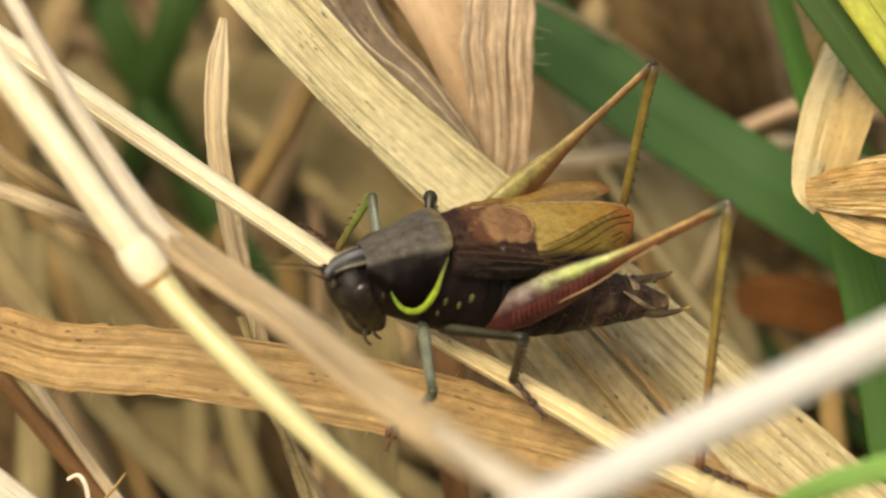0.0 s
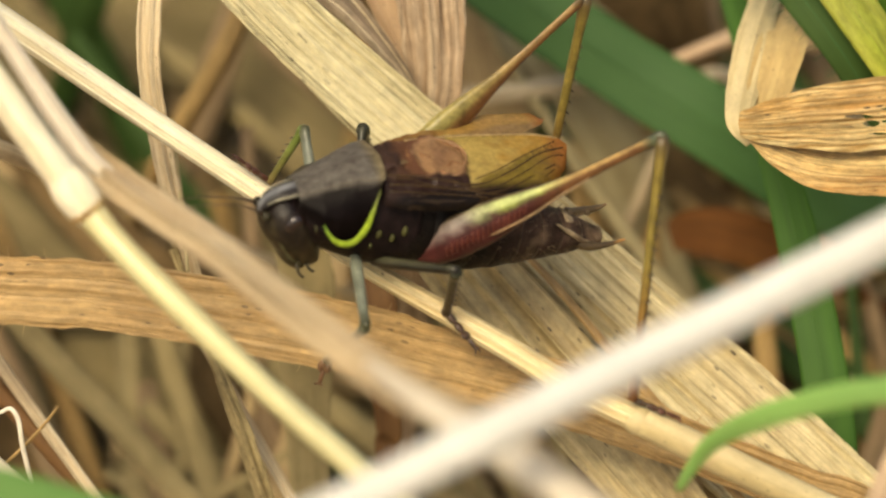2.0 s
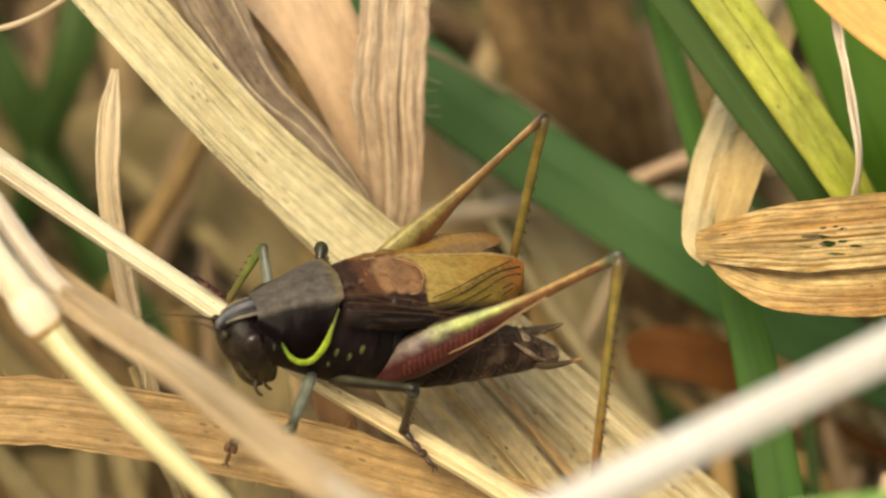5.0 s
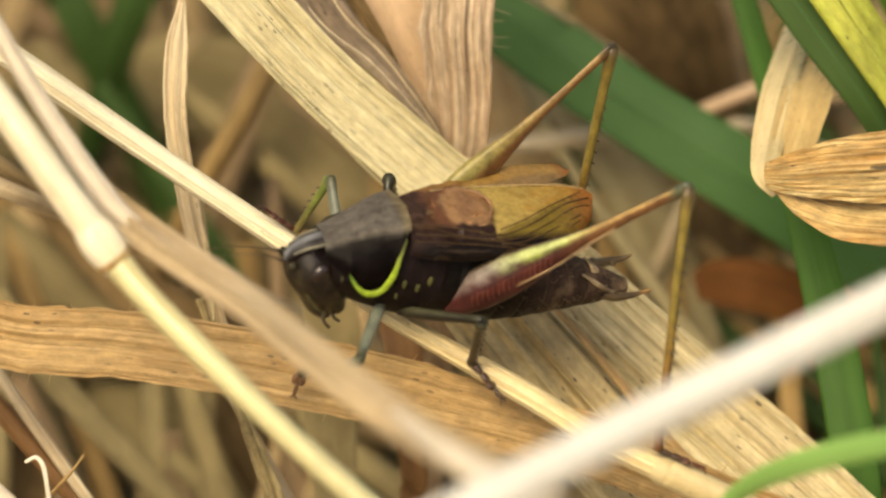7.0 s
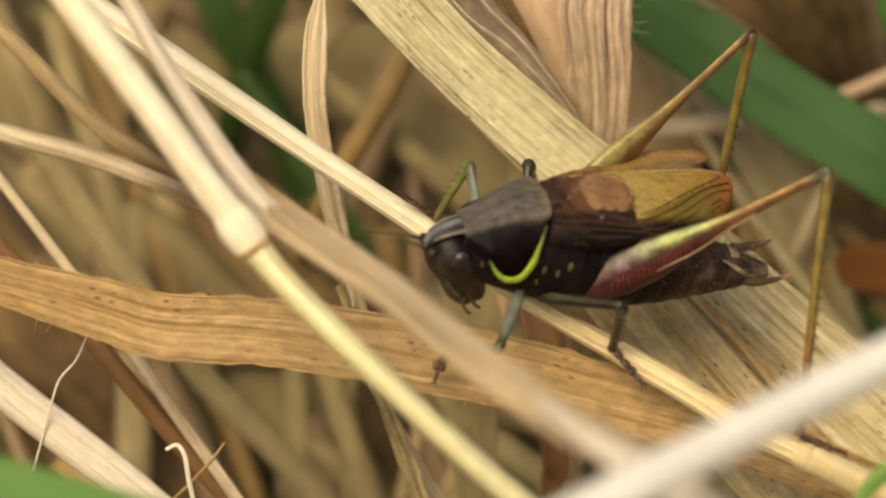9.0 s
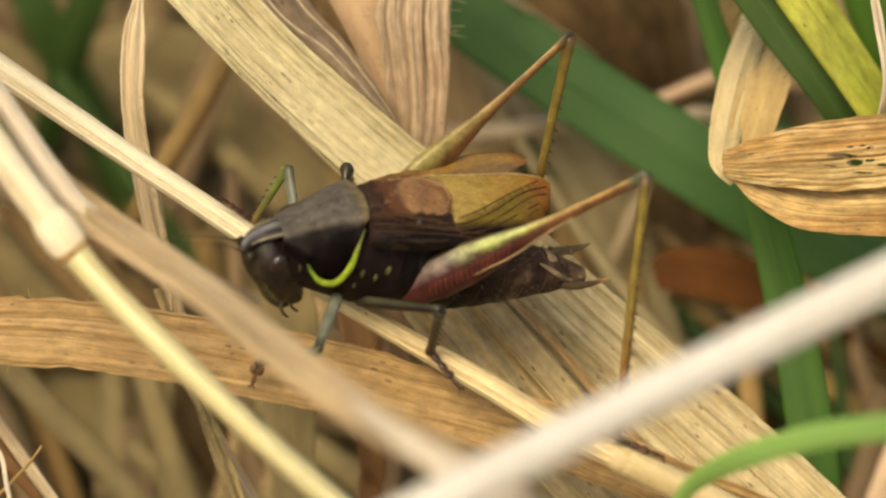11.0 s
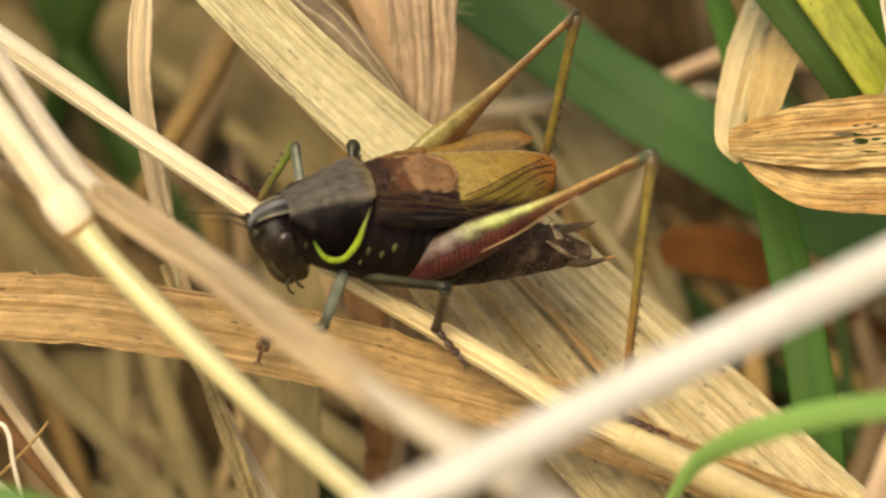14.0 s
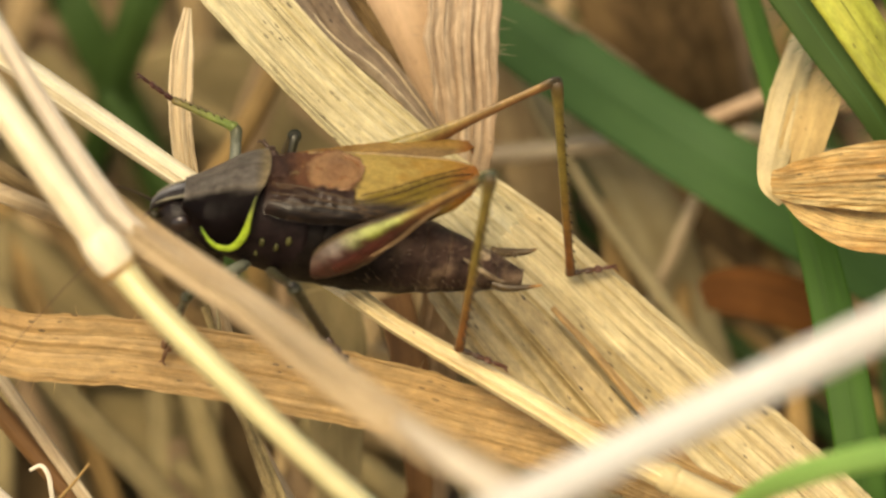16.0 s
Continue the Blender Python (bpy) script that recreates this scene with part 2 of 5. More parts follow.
# soil under the litter
M_SOIL, _t, _b, _o = nodes_of("soil")
_c = _t.nodes.new("ShaderNodeTexCoord")
_n = tex(_t, "ShaderNodeTexNoise", 160.0, _c.outputs["Object"], 6)
_n2 = tex(_t, "ShaderNodeTexNoise", 900.0, _c.outputs["Object"], 4)
_t.links.new(mixed(_t, ramp(_t, _n.outputs[0], [(0.35, (0.12, 0.080, 0.045)), (0.7, (0.26, 0.185, 0.10))]), (0.24, 0.17, 0.09), mixed(_t, 0.0, ramp(_t, _n2.outputs[0], [(0.5, 0.0), (0.7, 1.0)]), 0.5)), _b.inputs["Base Color"])
_b.inputs["Roughness"].default_value = 0.9
bumped(_t, _n.outputs[0], 0.002, _b)

# ---- mesh helpers ----


def linked(name, bm, mat, parent=None, label=""):
    me = bpy.data.meshes.new(name)
    bm.to_mesh(me)
    bm.free()
    for m in mat if isinstance(mat, (list, tuple)) else [mat]:
        me.materials.append(m)
    for p in me.polygons:
        p.use_smooth = True
    ob = new(name, me)
    ob.parent = parent
    if label:
        ob["label"] = label
    return ob


def part(name, bm, mat, parent, label=""):
    return linked(name, bm, mat, parent, label)


def spline(pts, n):
    """n samples of a smooth line through the points (Vectors of any size), spaced evenly by knot."""
    p = [Vector(q) for q in pts]
    p = [p[0] * 2 - p[1]] + p + [p[-1] * 2 - p[-2]]
    out = []
    for i in range(n):
        s = i / (n - 1) * (len(pts) - 1)
        k = min(int(s), len(pts) - 2)
        f = s - k
        a, b, c, d = p[k:k + 4]
        out.append(0.5 * (2 * b + (c - a) * f + (2 * a - 5 * b + 4 * c - d) * f * f + (3 * b - a - 3 * c + d) * f ** 3))
    return out


def lerp(values, s):
    """The value at s (0 to 1) along a short list."""
    if len(values) == 1:
        return values[0]
    x = min(max(s, 0), 1) * (len(values) - 1)
    k = min(int(x), len(values) - 2)
    return values[k] + (values[k + 1] - values[k]) * (x - k)


def sheet_mesh(bm, grid, uvs, close=False):
    """Faces over a grid of points; uvs alike."""
    layer = bm.loops.layers.uv.verify()
    vs = [[bm.verts.new(p) for p in row] for row in grid]
    for i in range(len(vs) - 1):
        m = len(vs[i])
        for j in range(m if close else m - 1):
            k = (j + 1) % m
            f = bm.faces.new((vs[i][j], vs[i + 1][j], vs[i + 1][k], vs[i][k]))
            for loop, (a, b) in zip(f.loops, ((i, j), (i + 1, j), (i + 1, j + 1 if close else k), (i, j + 1 if close else k))):
                loop[layer].uv = uvs[a][b]
    return vs


def tube(bm, centres, radii, sides=10, flat=1.0, up=None, phase=0.0):
    """A closed tube along the centres."""
    n = len(centres)
    grid, uvs, along = [], [], 0.0
    up = up or NEAR
    for i in range(n):
        tan = (centres[min(i + 1, n - 1)] - centres[max(i - 1, 0)]).normalized()
        a = tan.cross(up)
        if a.length < 1e-6:
            a = tan.orthogonal()
        a.normalize()
        b = a.cross(tan)
        if i:
            along += (centres[i] - centres[i - 1]).length * 1000
        r = radii[i]
        ring, ruv = [], []
        for j in range(sides):
            g = 2 * math.pi * j / sides + phase
            ring.append(centres[i] + a * (math.cos(g) * r) + b * (math.sin(g) * r * flat))
            ruv.append((j / sides * r * 6283, along))
        ruv.append((r * 6283, along))
        grid.append(ring)
        uvs.append(ruv)
    vs = sheet_mesh(bm, grid, uvs, True)
    bm.faces.new(vs[0])
    bm.faces.new(list(reversed(vs[-1])))
    return vs


GROUND = -0.055
GROUPS = {"dry_leaf": "dry grass blades", "green_leaf": "green grass blades", "straw_stalk": "dry straw stalks", "dry_tendril": "dry tendrils"}


def deep(p):
    """Spreads the grass in depth: what lies behind the cricket's own layer further down, what stands before it nearer."""
    x, y, w = p
    return (x, y, -12 + (w + 12) * 2.6 if w < -12 else 9 + (w - 9) * 2.2 if w > 9 else w)


def rooted(pts, ends):
    """Carries a blade on past its ends: straight on to a free tip ("tip"), or on and down to the soil (True)."""
    p = list(pts)
    for side in (0, 1):
        if not ends[side]:
            continue
        a, b = (p[0], p[1]) if side == 0 else (p[-1], p[-2])
        d = (a - b).normalized()
        step = (a - b).length
        more = [a + d * step]
        if ends[side] == "tip":
            more.append(a + d * step * 1.7)
        else:
            more.append(a + d * step * 2.0)
            h = max(more[-1].z - GROUND, 0.003)
            flat = Vector((d.x, d.y, 0))
            flat = flat.normalized() if flat.length > 0.05 else Vector((0.7, 0.7, 0))
            q = more[-1] + flat * h * 0.45
            q.z = GROUND + 0.6 * h
            r = q + flat * h * 0.35
            r.z = GROUND - 0.001
            more += [q, r]
        p = more[::-1] + p if side == 0 else p + more
    return p


def lead_of(end):
    """How many points rooted() puts before the first."""
    return 0 if not end else 2 if end == "tip" else 4


def blade(name, pts, widths, mat, label, roll=(0.0,), fold=0.0, ribs=0, rib_depth=0.04, thick=0.00016, ends=("tip", True), across=13, wave=0.0, seed=1, ragged=0.0, category="leaf", steps=10,
          veins=(), vein_mat=None, vein_size=2.4, hairs=0, holes=()):
    """A flat leaf blade. pts on the sheet (x, y, w); widths in sheet units; roll: turn of its face about its length, degrees; fold: depth of the
    keel as a share of the width; ribs: about how many raised ridges run along it; veins: places across it (-1 to 1) of proud veins, parts of their own."""
    rnd = random.Random(seed)
    full = rooted([at(*deep(p)) for p in pts], ends)
    lead = lead_of(ends[0])
    n = (len(full) - 1) * steps + 1
    cs = spline(full, n)
    bm = bmesh.new()
    top, uvs, along = [], [], 0.0
    off = rnd.random() * 50
    lines = [[] for _ in veins]
    rims = []
    for i, c in enumerate(cs):
        k = i / (n - 1) * (len(full) - 1)
        s = (k - lead) / max(len(pts) - 1, 1)
        w = lerp(widths, s) * UNIT
        if (s < 0 and ends[0]) or (s > 1 and ends[1]):
            w *= 1.0 - 0.3 * min(1, max(-s, s - 1) * 2)
        tan = (cs[min(i + 1, n - 1)] - cs[max(i - 1, 0)]).normalized()
        view = NEAR.copy() if abs(tan.dot(NEAR)) < 0.95 else UP.copy()
        a = tan.cross(view).normalized()
        nn = a.cross(tan).normalized()
        ang = radians(lerp(roll, s)) + wave * noise.noise(Vector((along * 0.08, off, 0)))
        ca, sa = math.cos(ang), math.sin(ang)
        a, nn = a * ca + nn * sa, nn * ca - a * sa
        if i:
            along += (c - cs[i - 1]).length * 1000

        def lift(x):
            h = -fold * abs(x) * w * 0.5 + fold * 0.25 * w
            if ribs:
                xx = x * ribs
                h += rib_depth * w / ribs * (0.35 * math.cos(math.pi * (xx + 0.6 * noise.noise(Vector((along * 0.12, off, 7))))) + 1.6 * noise.noise(Vector((xx * 1.15, along * 0.07, off))) + 0.8 * noise.noise(Vector((xx * 2.6, along * 0.12, off + 5))))
                h += 0.02 * w * noise.noise(Vector((x * 1.5, along * 0.25, off)))
            return h
        rt, rb, ru = [], [], []
        for j in range(across):
            x = j / (across - 1) * 2 - 1
            edge = 1 + ragged * noise.noise(Vector((along * 0.9, off + (9 if x > 0 else 0), 3))) + 0.5 * ragged * noise.noise(Vector((along * 2.6, off + (9 if x > 0 else 0), 8)))
            th = thick * (1.0 - 0.6 * abs(x) ** 4)
            p = c + a * (x * w * 0.5 * edge) + nn * lift(x)
            rt.append(p + nn * th * 0.5)
            rb.append(p - nn * th * 0.5)
            ru.append((x * w * 500, along))
        for q, x in enumerate(veins):
            drift = x + 0.02 * noise.noise(Vector((along * 0.1, q * 3.7, off)))
            lines[q].append(c + a * (drift * w * 0.5) + nn * (lift(drift) + thick * 0.4))
        rims.append((rt[0], -a, nn, s))
        rims.append((rt[-1], a, nn, s))
        top.append(rt + rb[::-1])
        uvs.append(ru + ru[::-1] + ru[:1])
    vs = sheet_mesh(bm, top, uvs, True)
    bm.faces.new(vs[0])
    bm.faces.new(list(reversed(vs[-1])))
    if holes:
        doomed = []
        for f in bm.faces:
            m = f.calc_center_median()
            for hx, hy, hrx, hry in holes:
                q = at(hx, hy, 0)
                du, dv = (m - q).dot(RIGHT) / UNIT, (m - q).dot(UP) / UNIT
                if (du / hrx) ** 2 + (dv / hry) ** 2 < 1 + 0.5 * noise.noise(m * 3000):
                    doomed.append(f)
                    break
        bmesh.ops.delete(bm, geom=doomed, context="FACES")
    bmesh.ops.recalc_face_normals(bm, faces=bm.faces)
    ob = tagged(linked(name, bm, mat), label, category, GROUPS.get(name, ""))
    for line in lines:
        bm = bmesh.new()
        size = vein_size * UNIT
        tube(bm, line, [size * (0.8 + 0.4 * noise.noise(Vector((i * 0.3, size * 1e5, seed)))) for i in range(len(line))], 6, 0.7)
        bmesh.ops.recalc_face_normals(bm, faces=bm.faces)
        part("vein", bm, vein_mat or mat, ob)
    if hairs:
        bm = bmesh.new()
        seen = [r for r in rims if -0.05 < r[3] < 1.05]
        for _ in range(hairs):
            p, a, nn, s = rnd.choice(seen)
            slip = Vector((rnd.uniform(-1, 1), rnd.uniform(-1, 1), rnd.uniform(-1, 1))) * 12 * UNIT
            start = p - a * 3 * UNIT
            ln = rnd.uniform(6, 24) * UNIT
            tip = p + a * ln + slip + nn * rnd.uniform(-0.4, 0.4) * ln
            tube(bm, [start, (start + tip) * 0.5 + slip * 0.2, tip], [0.55 * UNIT, 0.45 * UNIT, 0.2 * UNIT], 4)
        part("edge_hair", bm, vein_mat or mat, ob, "fine pale hairs along the edge")
    return ob


def stalk(name, pts, radii, mat, label, ends=("tip", True), sides=16, seed=1, nodes=(), ridges=(), category="grass", steps=10, flat=1.0):
    """A round stalk: pts on the sheet, radii in sheet units."""
    line = rooted([at(*deep(p)) for p in pts], ends)
    lead = lead_of(ends[0])
    n = (len(line) - 1) * steps + 1
    cs = spline(line, n)
    rr = []
    for i in range(n):
        k = i / (n - 1) * (len(line) - 1)
        s = (k - lead) / max(len(pts) - 1, 1)
        rr.append(lerp(radii, s) * UNIT * (1 + 0.05 * noise.noise(Vector((i * 0.21, seed * 3.1, 0)))))
    bm = bmesh.new()
    tube(bm, cs, rr, sides, flat)
    bmesh.ops.recalc_face_normals(bm, faces=bm.faces)
    ob = tagged(linked(name, bm, mat), label, category, GROUPS.get(name, ""))
    for s, size, length, mat2 in nodes:
        i = min(max(int((min(s, 1.0) * (len(pts) - 1) + lead) / (len(line) - 1) * (n - 1)), 1), n - 2)
        way = (cs[i + 1] - cs[i - 1]).normalized()
        bm = bmesh.new()
        m = 15
        past = max(s - 1.0, 0.0) * 900 * UNIT
        tube(bm, [cs[i] + way * (past + (j / (m - 1) - 0.5) * length * UNIT) for j in range(m)], [size * UNIT * (0.30 + 0.70 * math.sin(math.pi * (0.06 + 0.88 * j / (m - 1))) ** 0.5) for j in range(m)], sides)
        bmesh.ops.recalc_face_normals(bm, faces=bm.faces)
        part("node", bm, mat2, ob, "swollen joint")
    for g in ridges:
        line2 = []
        for i in range(n):
            way = (cs[min(i + 1, n - 1)] - cs[max(i - 1, 0)]).normalized()
            a = way.cross(NEAR).normalized()
            line2.append(cs[i] + (a * math.cos(g) + a.cross(way) * math.sin(g) * flat) * rr[i])
        bm = bmesh.new()
        tube(bm, line2, [2.6 * UNIT] * n, 6)
        bmesh.ops.recalc_face_normals(bm, faces=bm.faces)
        part("ridge", bm, mat, ob)
    return ob


# ---- ground ----
bm = bmesh.new()
ring_r = [0.0, 0.01, 0.02, 0.03, 0.04, 0.05, 0.06, 0.075, 0.09, 0.11, 0.15, 0.25, 0.6, 2, 8, 40, 200]
circles = []
for r in ring_r[1:]:
    circles.append([bm.verts.new((r * math.cos(g * math.pi / 24), 0.03 + r * math.sin(g * math.pi / 24), GROUND + (0.0035 if r < 0.3 else 0.02) * noise.noise(Vector((r * math.cos(g * math.pi / 24) * 60, r * math.sin(g * math.pi / 24) * 60, 4))))) for g in range(48)])
mid = bm.verts.new((0, 0.03, GROUND))
for g in range(48):
    bm.faces.new((mid, circles[0][g], circles[0][(g + 1) % 48]))
    for a, b in zip(circles, circles[1:]):
        bm.faces.new((a[g], b[g], b[(g + 1) % 48], a[(g + 1) % 48]))
bmesh.ops.recalc_face_normals(bm, faces=bm.faces)
tagged(linked("ground", bm, M_SOIL), "dark crumbly soil under the dry grass litter", "ground", kind="structure")

# ---- grass round the cricket ----


SWAYING = None


def plants():
    # broad straw blade on which the cricket sits
    blade("dry_leaf", [(250, -260, -6.5), (446, -41, -7.5), (634, 161, -9), (824, 331, -10.8), (940, 432, -11.8), (1010, 496, -12.4)],
          [130, 126, 122, 128, 140, 120], M_BIG, "broad pale straw blade with dark specks under the cricket", fold=-0.06, ribs=8, rib_depth=0.22, across=57, seed=3, roll=(0, 0, 0, 5, 6, 8),
          veins=(-0.86, -0.55, -0.18, 0.12, 0.44, 0.8), ragged=0.02, steps=14, ends=("tip", False))
    blade("dry_leaf", [(872, 372, -12.2), (998, 482, -11.6), (1180, 660, -11), (1390, 850, -9.5), (1620, 1060, -8)],
          [150, 186, 216, 230, 230], M_BIGLOW, "wide streaked straw blade, browner, running on under the cricket", fold=-0.06, ribs=11, rib_depth=0.26, across=67, seed=103, roll=(5, 8, 8, 5),
          veins=(-0.9, -0.62, -0.3, 0.02, 0.3, 0.58, 0.86), ragged=0.02, steps=16, ends=(False, True))
    blade("dry_leaf", [(520, 70, -9.4), (600, 172, -9.8), (665, 245, -10.6), (730, 315, -11.2), (800, 385, -11.8)], [10, 40, 44, 40, 30], M_BIG, "thin pale flap beside the broad straw blade", roll=(15, 20, 15), seed=73, ends=(False, True), veins=(0.5,), ribs=2, rib_depth=0.2)
    blade("dry_leaf", [(862, 500, -10.2), (978, 636, -9.9), (1096, 772, -9.2), (1236, 940, -8)], [120, 160, 168, 150], M_MOTTLE,
          "mottled brownish straw blade with dark specks", ribs=4, rib_depth=0.25, across=27, seed=5, ends=(False, True), veins=(-0.4, 0.5))
    blade("dry_leaf", [(1040, 560, -9.7), (1115, 640, -9.5), (1205, 748, -9.0), (1330, 890, -8.0)], [10, 16, 18, 18], M_TAN, "narrow brown sliver of straw", roll=(35, 40, 30), seed=6, ends=(False, True), thick=0.0003)
    # thin pale stalk that passes under the head
    upper = stalk("straw_stalk", [(-200, -60, -2), (0, 70, -1), (140, 165, -1), (360, 315, -3), (570, 455, -4.2), (690, 538, -3.0)],
          [22, 22, 24, 22, 21, 19], M_CREAM, "thin pale cream straw stalk passing under the cricket", ends=("tip", False), ridges=(0.9, 1.5, 2.1))
    middle = stalk("internode", [(680, 531, -3.1), (780, 600, -1.6), (1000, 725, 0.2), (1130, 805, 1), (1262, 868, 1.4)], [18, 18, 22, 22, 24], M_GOLD, "", ends=(False, False), nodes=[(1.0, 29, 50, M_CURL_IN)], ridges=(0.9, 1.5, 2.1), category="", seed=4)
    middle.parent = upper
    tagged(middle, "golden stained straw under the cricket")
    lower = stalk("internode", [(1255, 865, 1.4), (1400, 935, 1), (1560, 1010, 0), (1720, 1080, -1)], [27, 29, 27, 25], M_CURL_IN, "", ends=(False, True), category="")
    lower.parent = upper
    tagged(lower, "yellow brown straw beyond the joint")
    blade("dry_leaf", [(222, 246, -3.4), (330, 314, -4.0), (450, 391, -4.8), (560, 458, -5.4)], [4, 13, 15, 8], M_CURL_IN, "narrow brown sliver split off along the pale stalk", roll=(-20, -30, -20), seed=81, ends=(False, False), thick=0.0003, ribs=1, rib_depth=0.3, veins=(0.0,), vein_size=1.6)
    stalk("dry_tendril", [(424, 330, -9), (431, 400, -9), (440, 470, -9), (452, 600, -6)], [3, 4, 4, 3], M_OLIVE, "thin greyish dry stem beside the slim leaf", ends=(False, False))
    # jointed stalk in front
    upper = stalk("jointed_stalk", [(-230, -190, 13.5), (-60, 40, 13), (90, 240, 12.5), (180, 365, 12), (262, 474, 11.6)], [27, 28, 29, 30, 30], M_CREAM, "bright cream straw stalk ending in a swollen joint", ends=("tip", False),
          nodes=[(0.985, 37, 118, M_CREAM), (1.035, 35, 36, M_CURL)], ridges=(1.2, 2.0))
    lower = stalk("internode", [(262, 474, 11.5), (330, 555, 11.8), (450, 675, 12.4), (620, 835, 13.4), (800, 990, 14.4), (960, 1120, 15)], [27, 24, 23, 23, 24, 25], M_YELLOW, "", ends=(False, True), category="", ridges=(1.0, 2.0))
    lower.parent = upper
    tagged(lower, "smooth yellow straw below the joint")
    # grey sheath beside it
    sheath = blade("grass_sheath", [(222, 326, 9.4), (262, 384, 9.8), (330, 445, 10.8), (480, 545, 14.5), (640, 668, 19), (820, 800, 23), (980, 890, 26), (1260, 1090, 29.5)],
                   [30, 50, 64, 66, 66, 66, 68, 70], M_SHEATH, "greyish tan withered leaf sheath on a pale stem", fold=0.5, ribs=2, rib_depth=0.35, thick=0.0005, across=21, seed=9, veins=(-0.5, 0.15, 0.6), vein_size=4, roll=(0, 10, 10, -8), ends=(False, True))
    stem = stalk("stem", [(-120, -230, 9.6), (20, 0, 9.6), (130, 190, 9.8), (255, 375, 10.2), (318, 436, 10.4)], [15, 16, 17, 21, 15], M_ASH, "", ends=("tip", False), ridges=(1.2, 1.9), category="")
    stem.parent = sheath
    tagged(stem, "pale cream stem above the sheath")
    core = stalk("core", [(770, 762, 23), (860, 828, 25), (940, 880, 26.4), (1040, 940, 28), (1260, 1090, 31)], [8, 20, 26, 30, 32], M_ASH, "", ends=(False, True), ridges=(1.2, 1.9), category="")
    core.parent = sheath
    tagged(core, "bleached stem bursting out of the sheath")
    # bleached stalk across the front
    global SWAYING
    SWAYING = stalk("bleached_stalk", [(520, 1100, 33), (760, 985, 32), (1000, 865, 31), (1280, 725, 29), (1568, 585, 27), (1860, 440, 25)], [34, 35, 36, 37, 38, 38], M_WHITE, "bleached whitish straw stalk out of focus", ends=(True, "tip"), ridges=(0.7, 1.4, 2.2))
    # ribbed tan blade below the cricket
    blade("dry_leaf", [(-290, 522, -1), (-138, 561, -1.6), (0, 600, -2), (110, 631, -2.2), (280, 640, -2), (480, 668, -1.2), (680, 705, -0.6), (900, 760, -1.8), (1120, 820, -3), (1320, 900, -5)],
          [84, 88, 110, 122, 122, 126, 130, 125, 115, 90], M_TAN, "ribbed tan dry grass blade lying across", ribs=6, rib_depth=0.16, across=49, seed=8, roll=(0, -5, 0, 10, 0), ragged=0.07,
          veins=(-0.93, -0.45, 0.12, 0.9), vein_mat=M_TAN, hairs=45, steps=14)
    # upright rosy blade behind
    blade("dry_leaf", [(905, -260, -11), (888, -40, -11.4), (880, 90, -11.8), (888, 200, -12.3), (884, 320, -12.8), (850, 560, -15), (835, 680, -18), (820, 900, -21)], [126, 130, 138, 112, 94, 85, 80, 70], M_ROSE,
          "upright ribbed rosy tan dry blade", ribs=4, rib_depth=0.2, across=35, seed=12, ragged=0.08, veins=(-0.62, -0.2, 0.1, 0.5, 0.8), hairs=90, steps=14)
    blade("dry_leaf", [(640, -200, -13), (720, -60, -13), (790, 80, -13.2), (850, 220, -13.6), (900, 330, -14)], [210, 200, 170, 110, 60], M_SMOOTH, "smooth rosy brown withered blade", seed=14, fold=0.1, ends=("tip", False), veins=(0.3, -0.5), ribs=3, rib_depth=0.1)
    blade("dry_leaf", [(510, -200, -9.8), (568, -80, -9.9), (654, 60, -10.6), (738, 138, -11.3), (820, 236, -11.9), (850, 280, -12.2)], [130, 118, 78, 54, 28, 14], M_GREY, "greyish brown crinkled strip of dry grass", ribs=3, rib_depth=0.6, across=19, seed=15, roll=(-25, 20, 30), wave=0.6, ragged=0.15, ends=("tip", False), veins=(-0.6, 0.5), vein_mat=M_PALE)
    blade("dry_leaf", [(600, -90, -12.2), (684, 10, -12.2), (738, 90, -12.3), (785, 165, -12.5)], [30, 34, 26, 8], M_DEEP, "narrow dark brown shrivelled leaf", seed=77, ends=("tip", False), veins=(0.0,), ribs=2, rib_depth=0.3)
    # slim dry leaf
    blade("dry_leaf", [(394, 32, -8), (385, 120, -8), (383, 230, -8), (398, 340, -8.5), (420, 450, -9), (450, 560, -10)], [14, 44, 42, 40, 38, 30], M_PALE, "slim upright dry leaf", ribs=2, rib_depth=0.25, across=15, seed=16, roll=(20, -15, 20), ends=(False, True), veins=(-0.3, 0.4), ragged=0.1)
    # curled dry leaf: folded back on itself
    inner = blade("curled_leaf", [(1520, -20, -17), (1490, 70, -15.5), (1455, 180, -12), (1434, 270, -8.5), (1428, 335, -5.4), (1450, 372, -5.2)], [40, 50, 64, 60, 50, 28], M_CURL_IN, "pale dry leaf folded over into a ribbed golden curl", ribs=2, rib_depth=0.10, across=21, seed=18, roll=(10, 0, -10, -25), ends=("tip", False), fold=0.15, ragged=0.05)
    flap = blade("flap", [(1552, 20, -17.2), (1524, 110, -15.2), (1500, 190, -11.9), (1476, 270, -8.6), (1456, 345, -5.7)], [70, 104, 102, 92, 70], M_FLAP, "", ribs=2, rib_depth=0.10, across=21, seed=118, roll=(-10, -15, -10), ends=("tip", False), fold=0.12, ragged=0.04, category="")
    flap.parent = inner
    tagged(flap, "brownish half of the leaf beyond its crease")
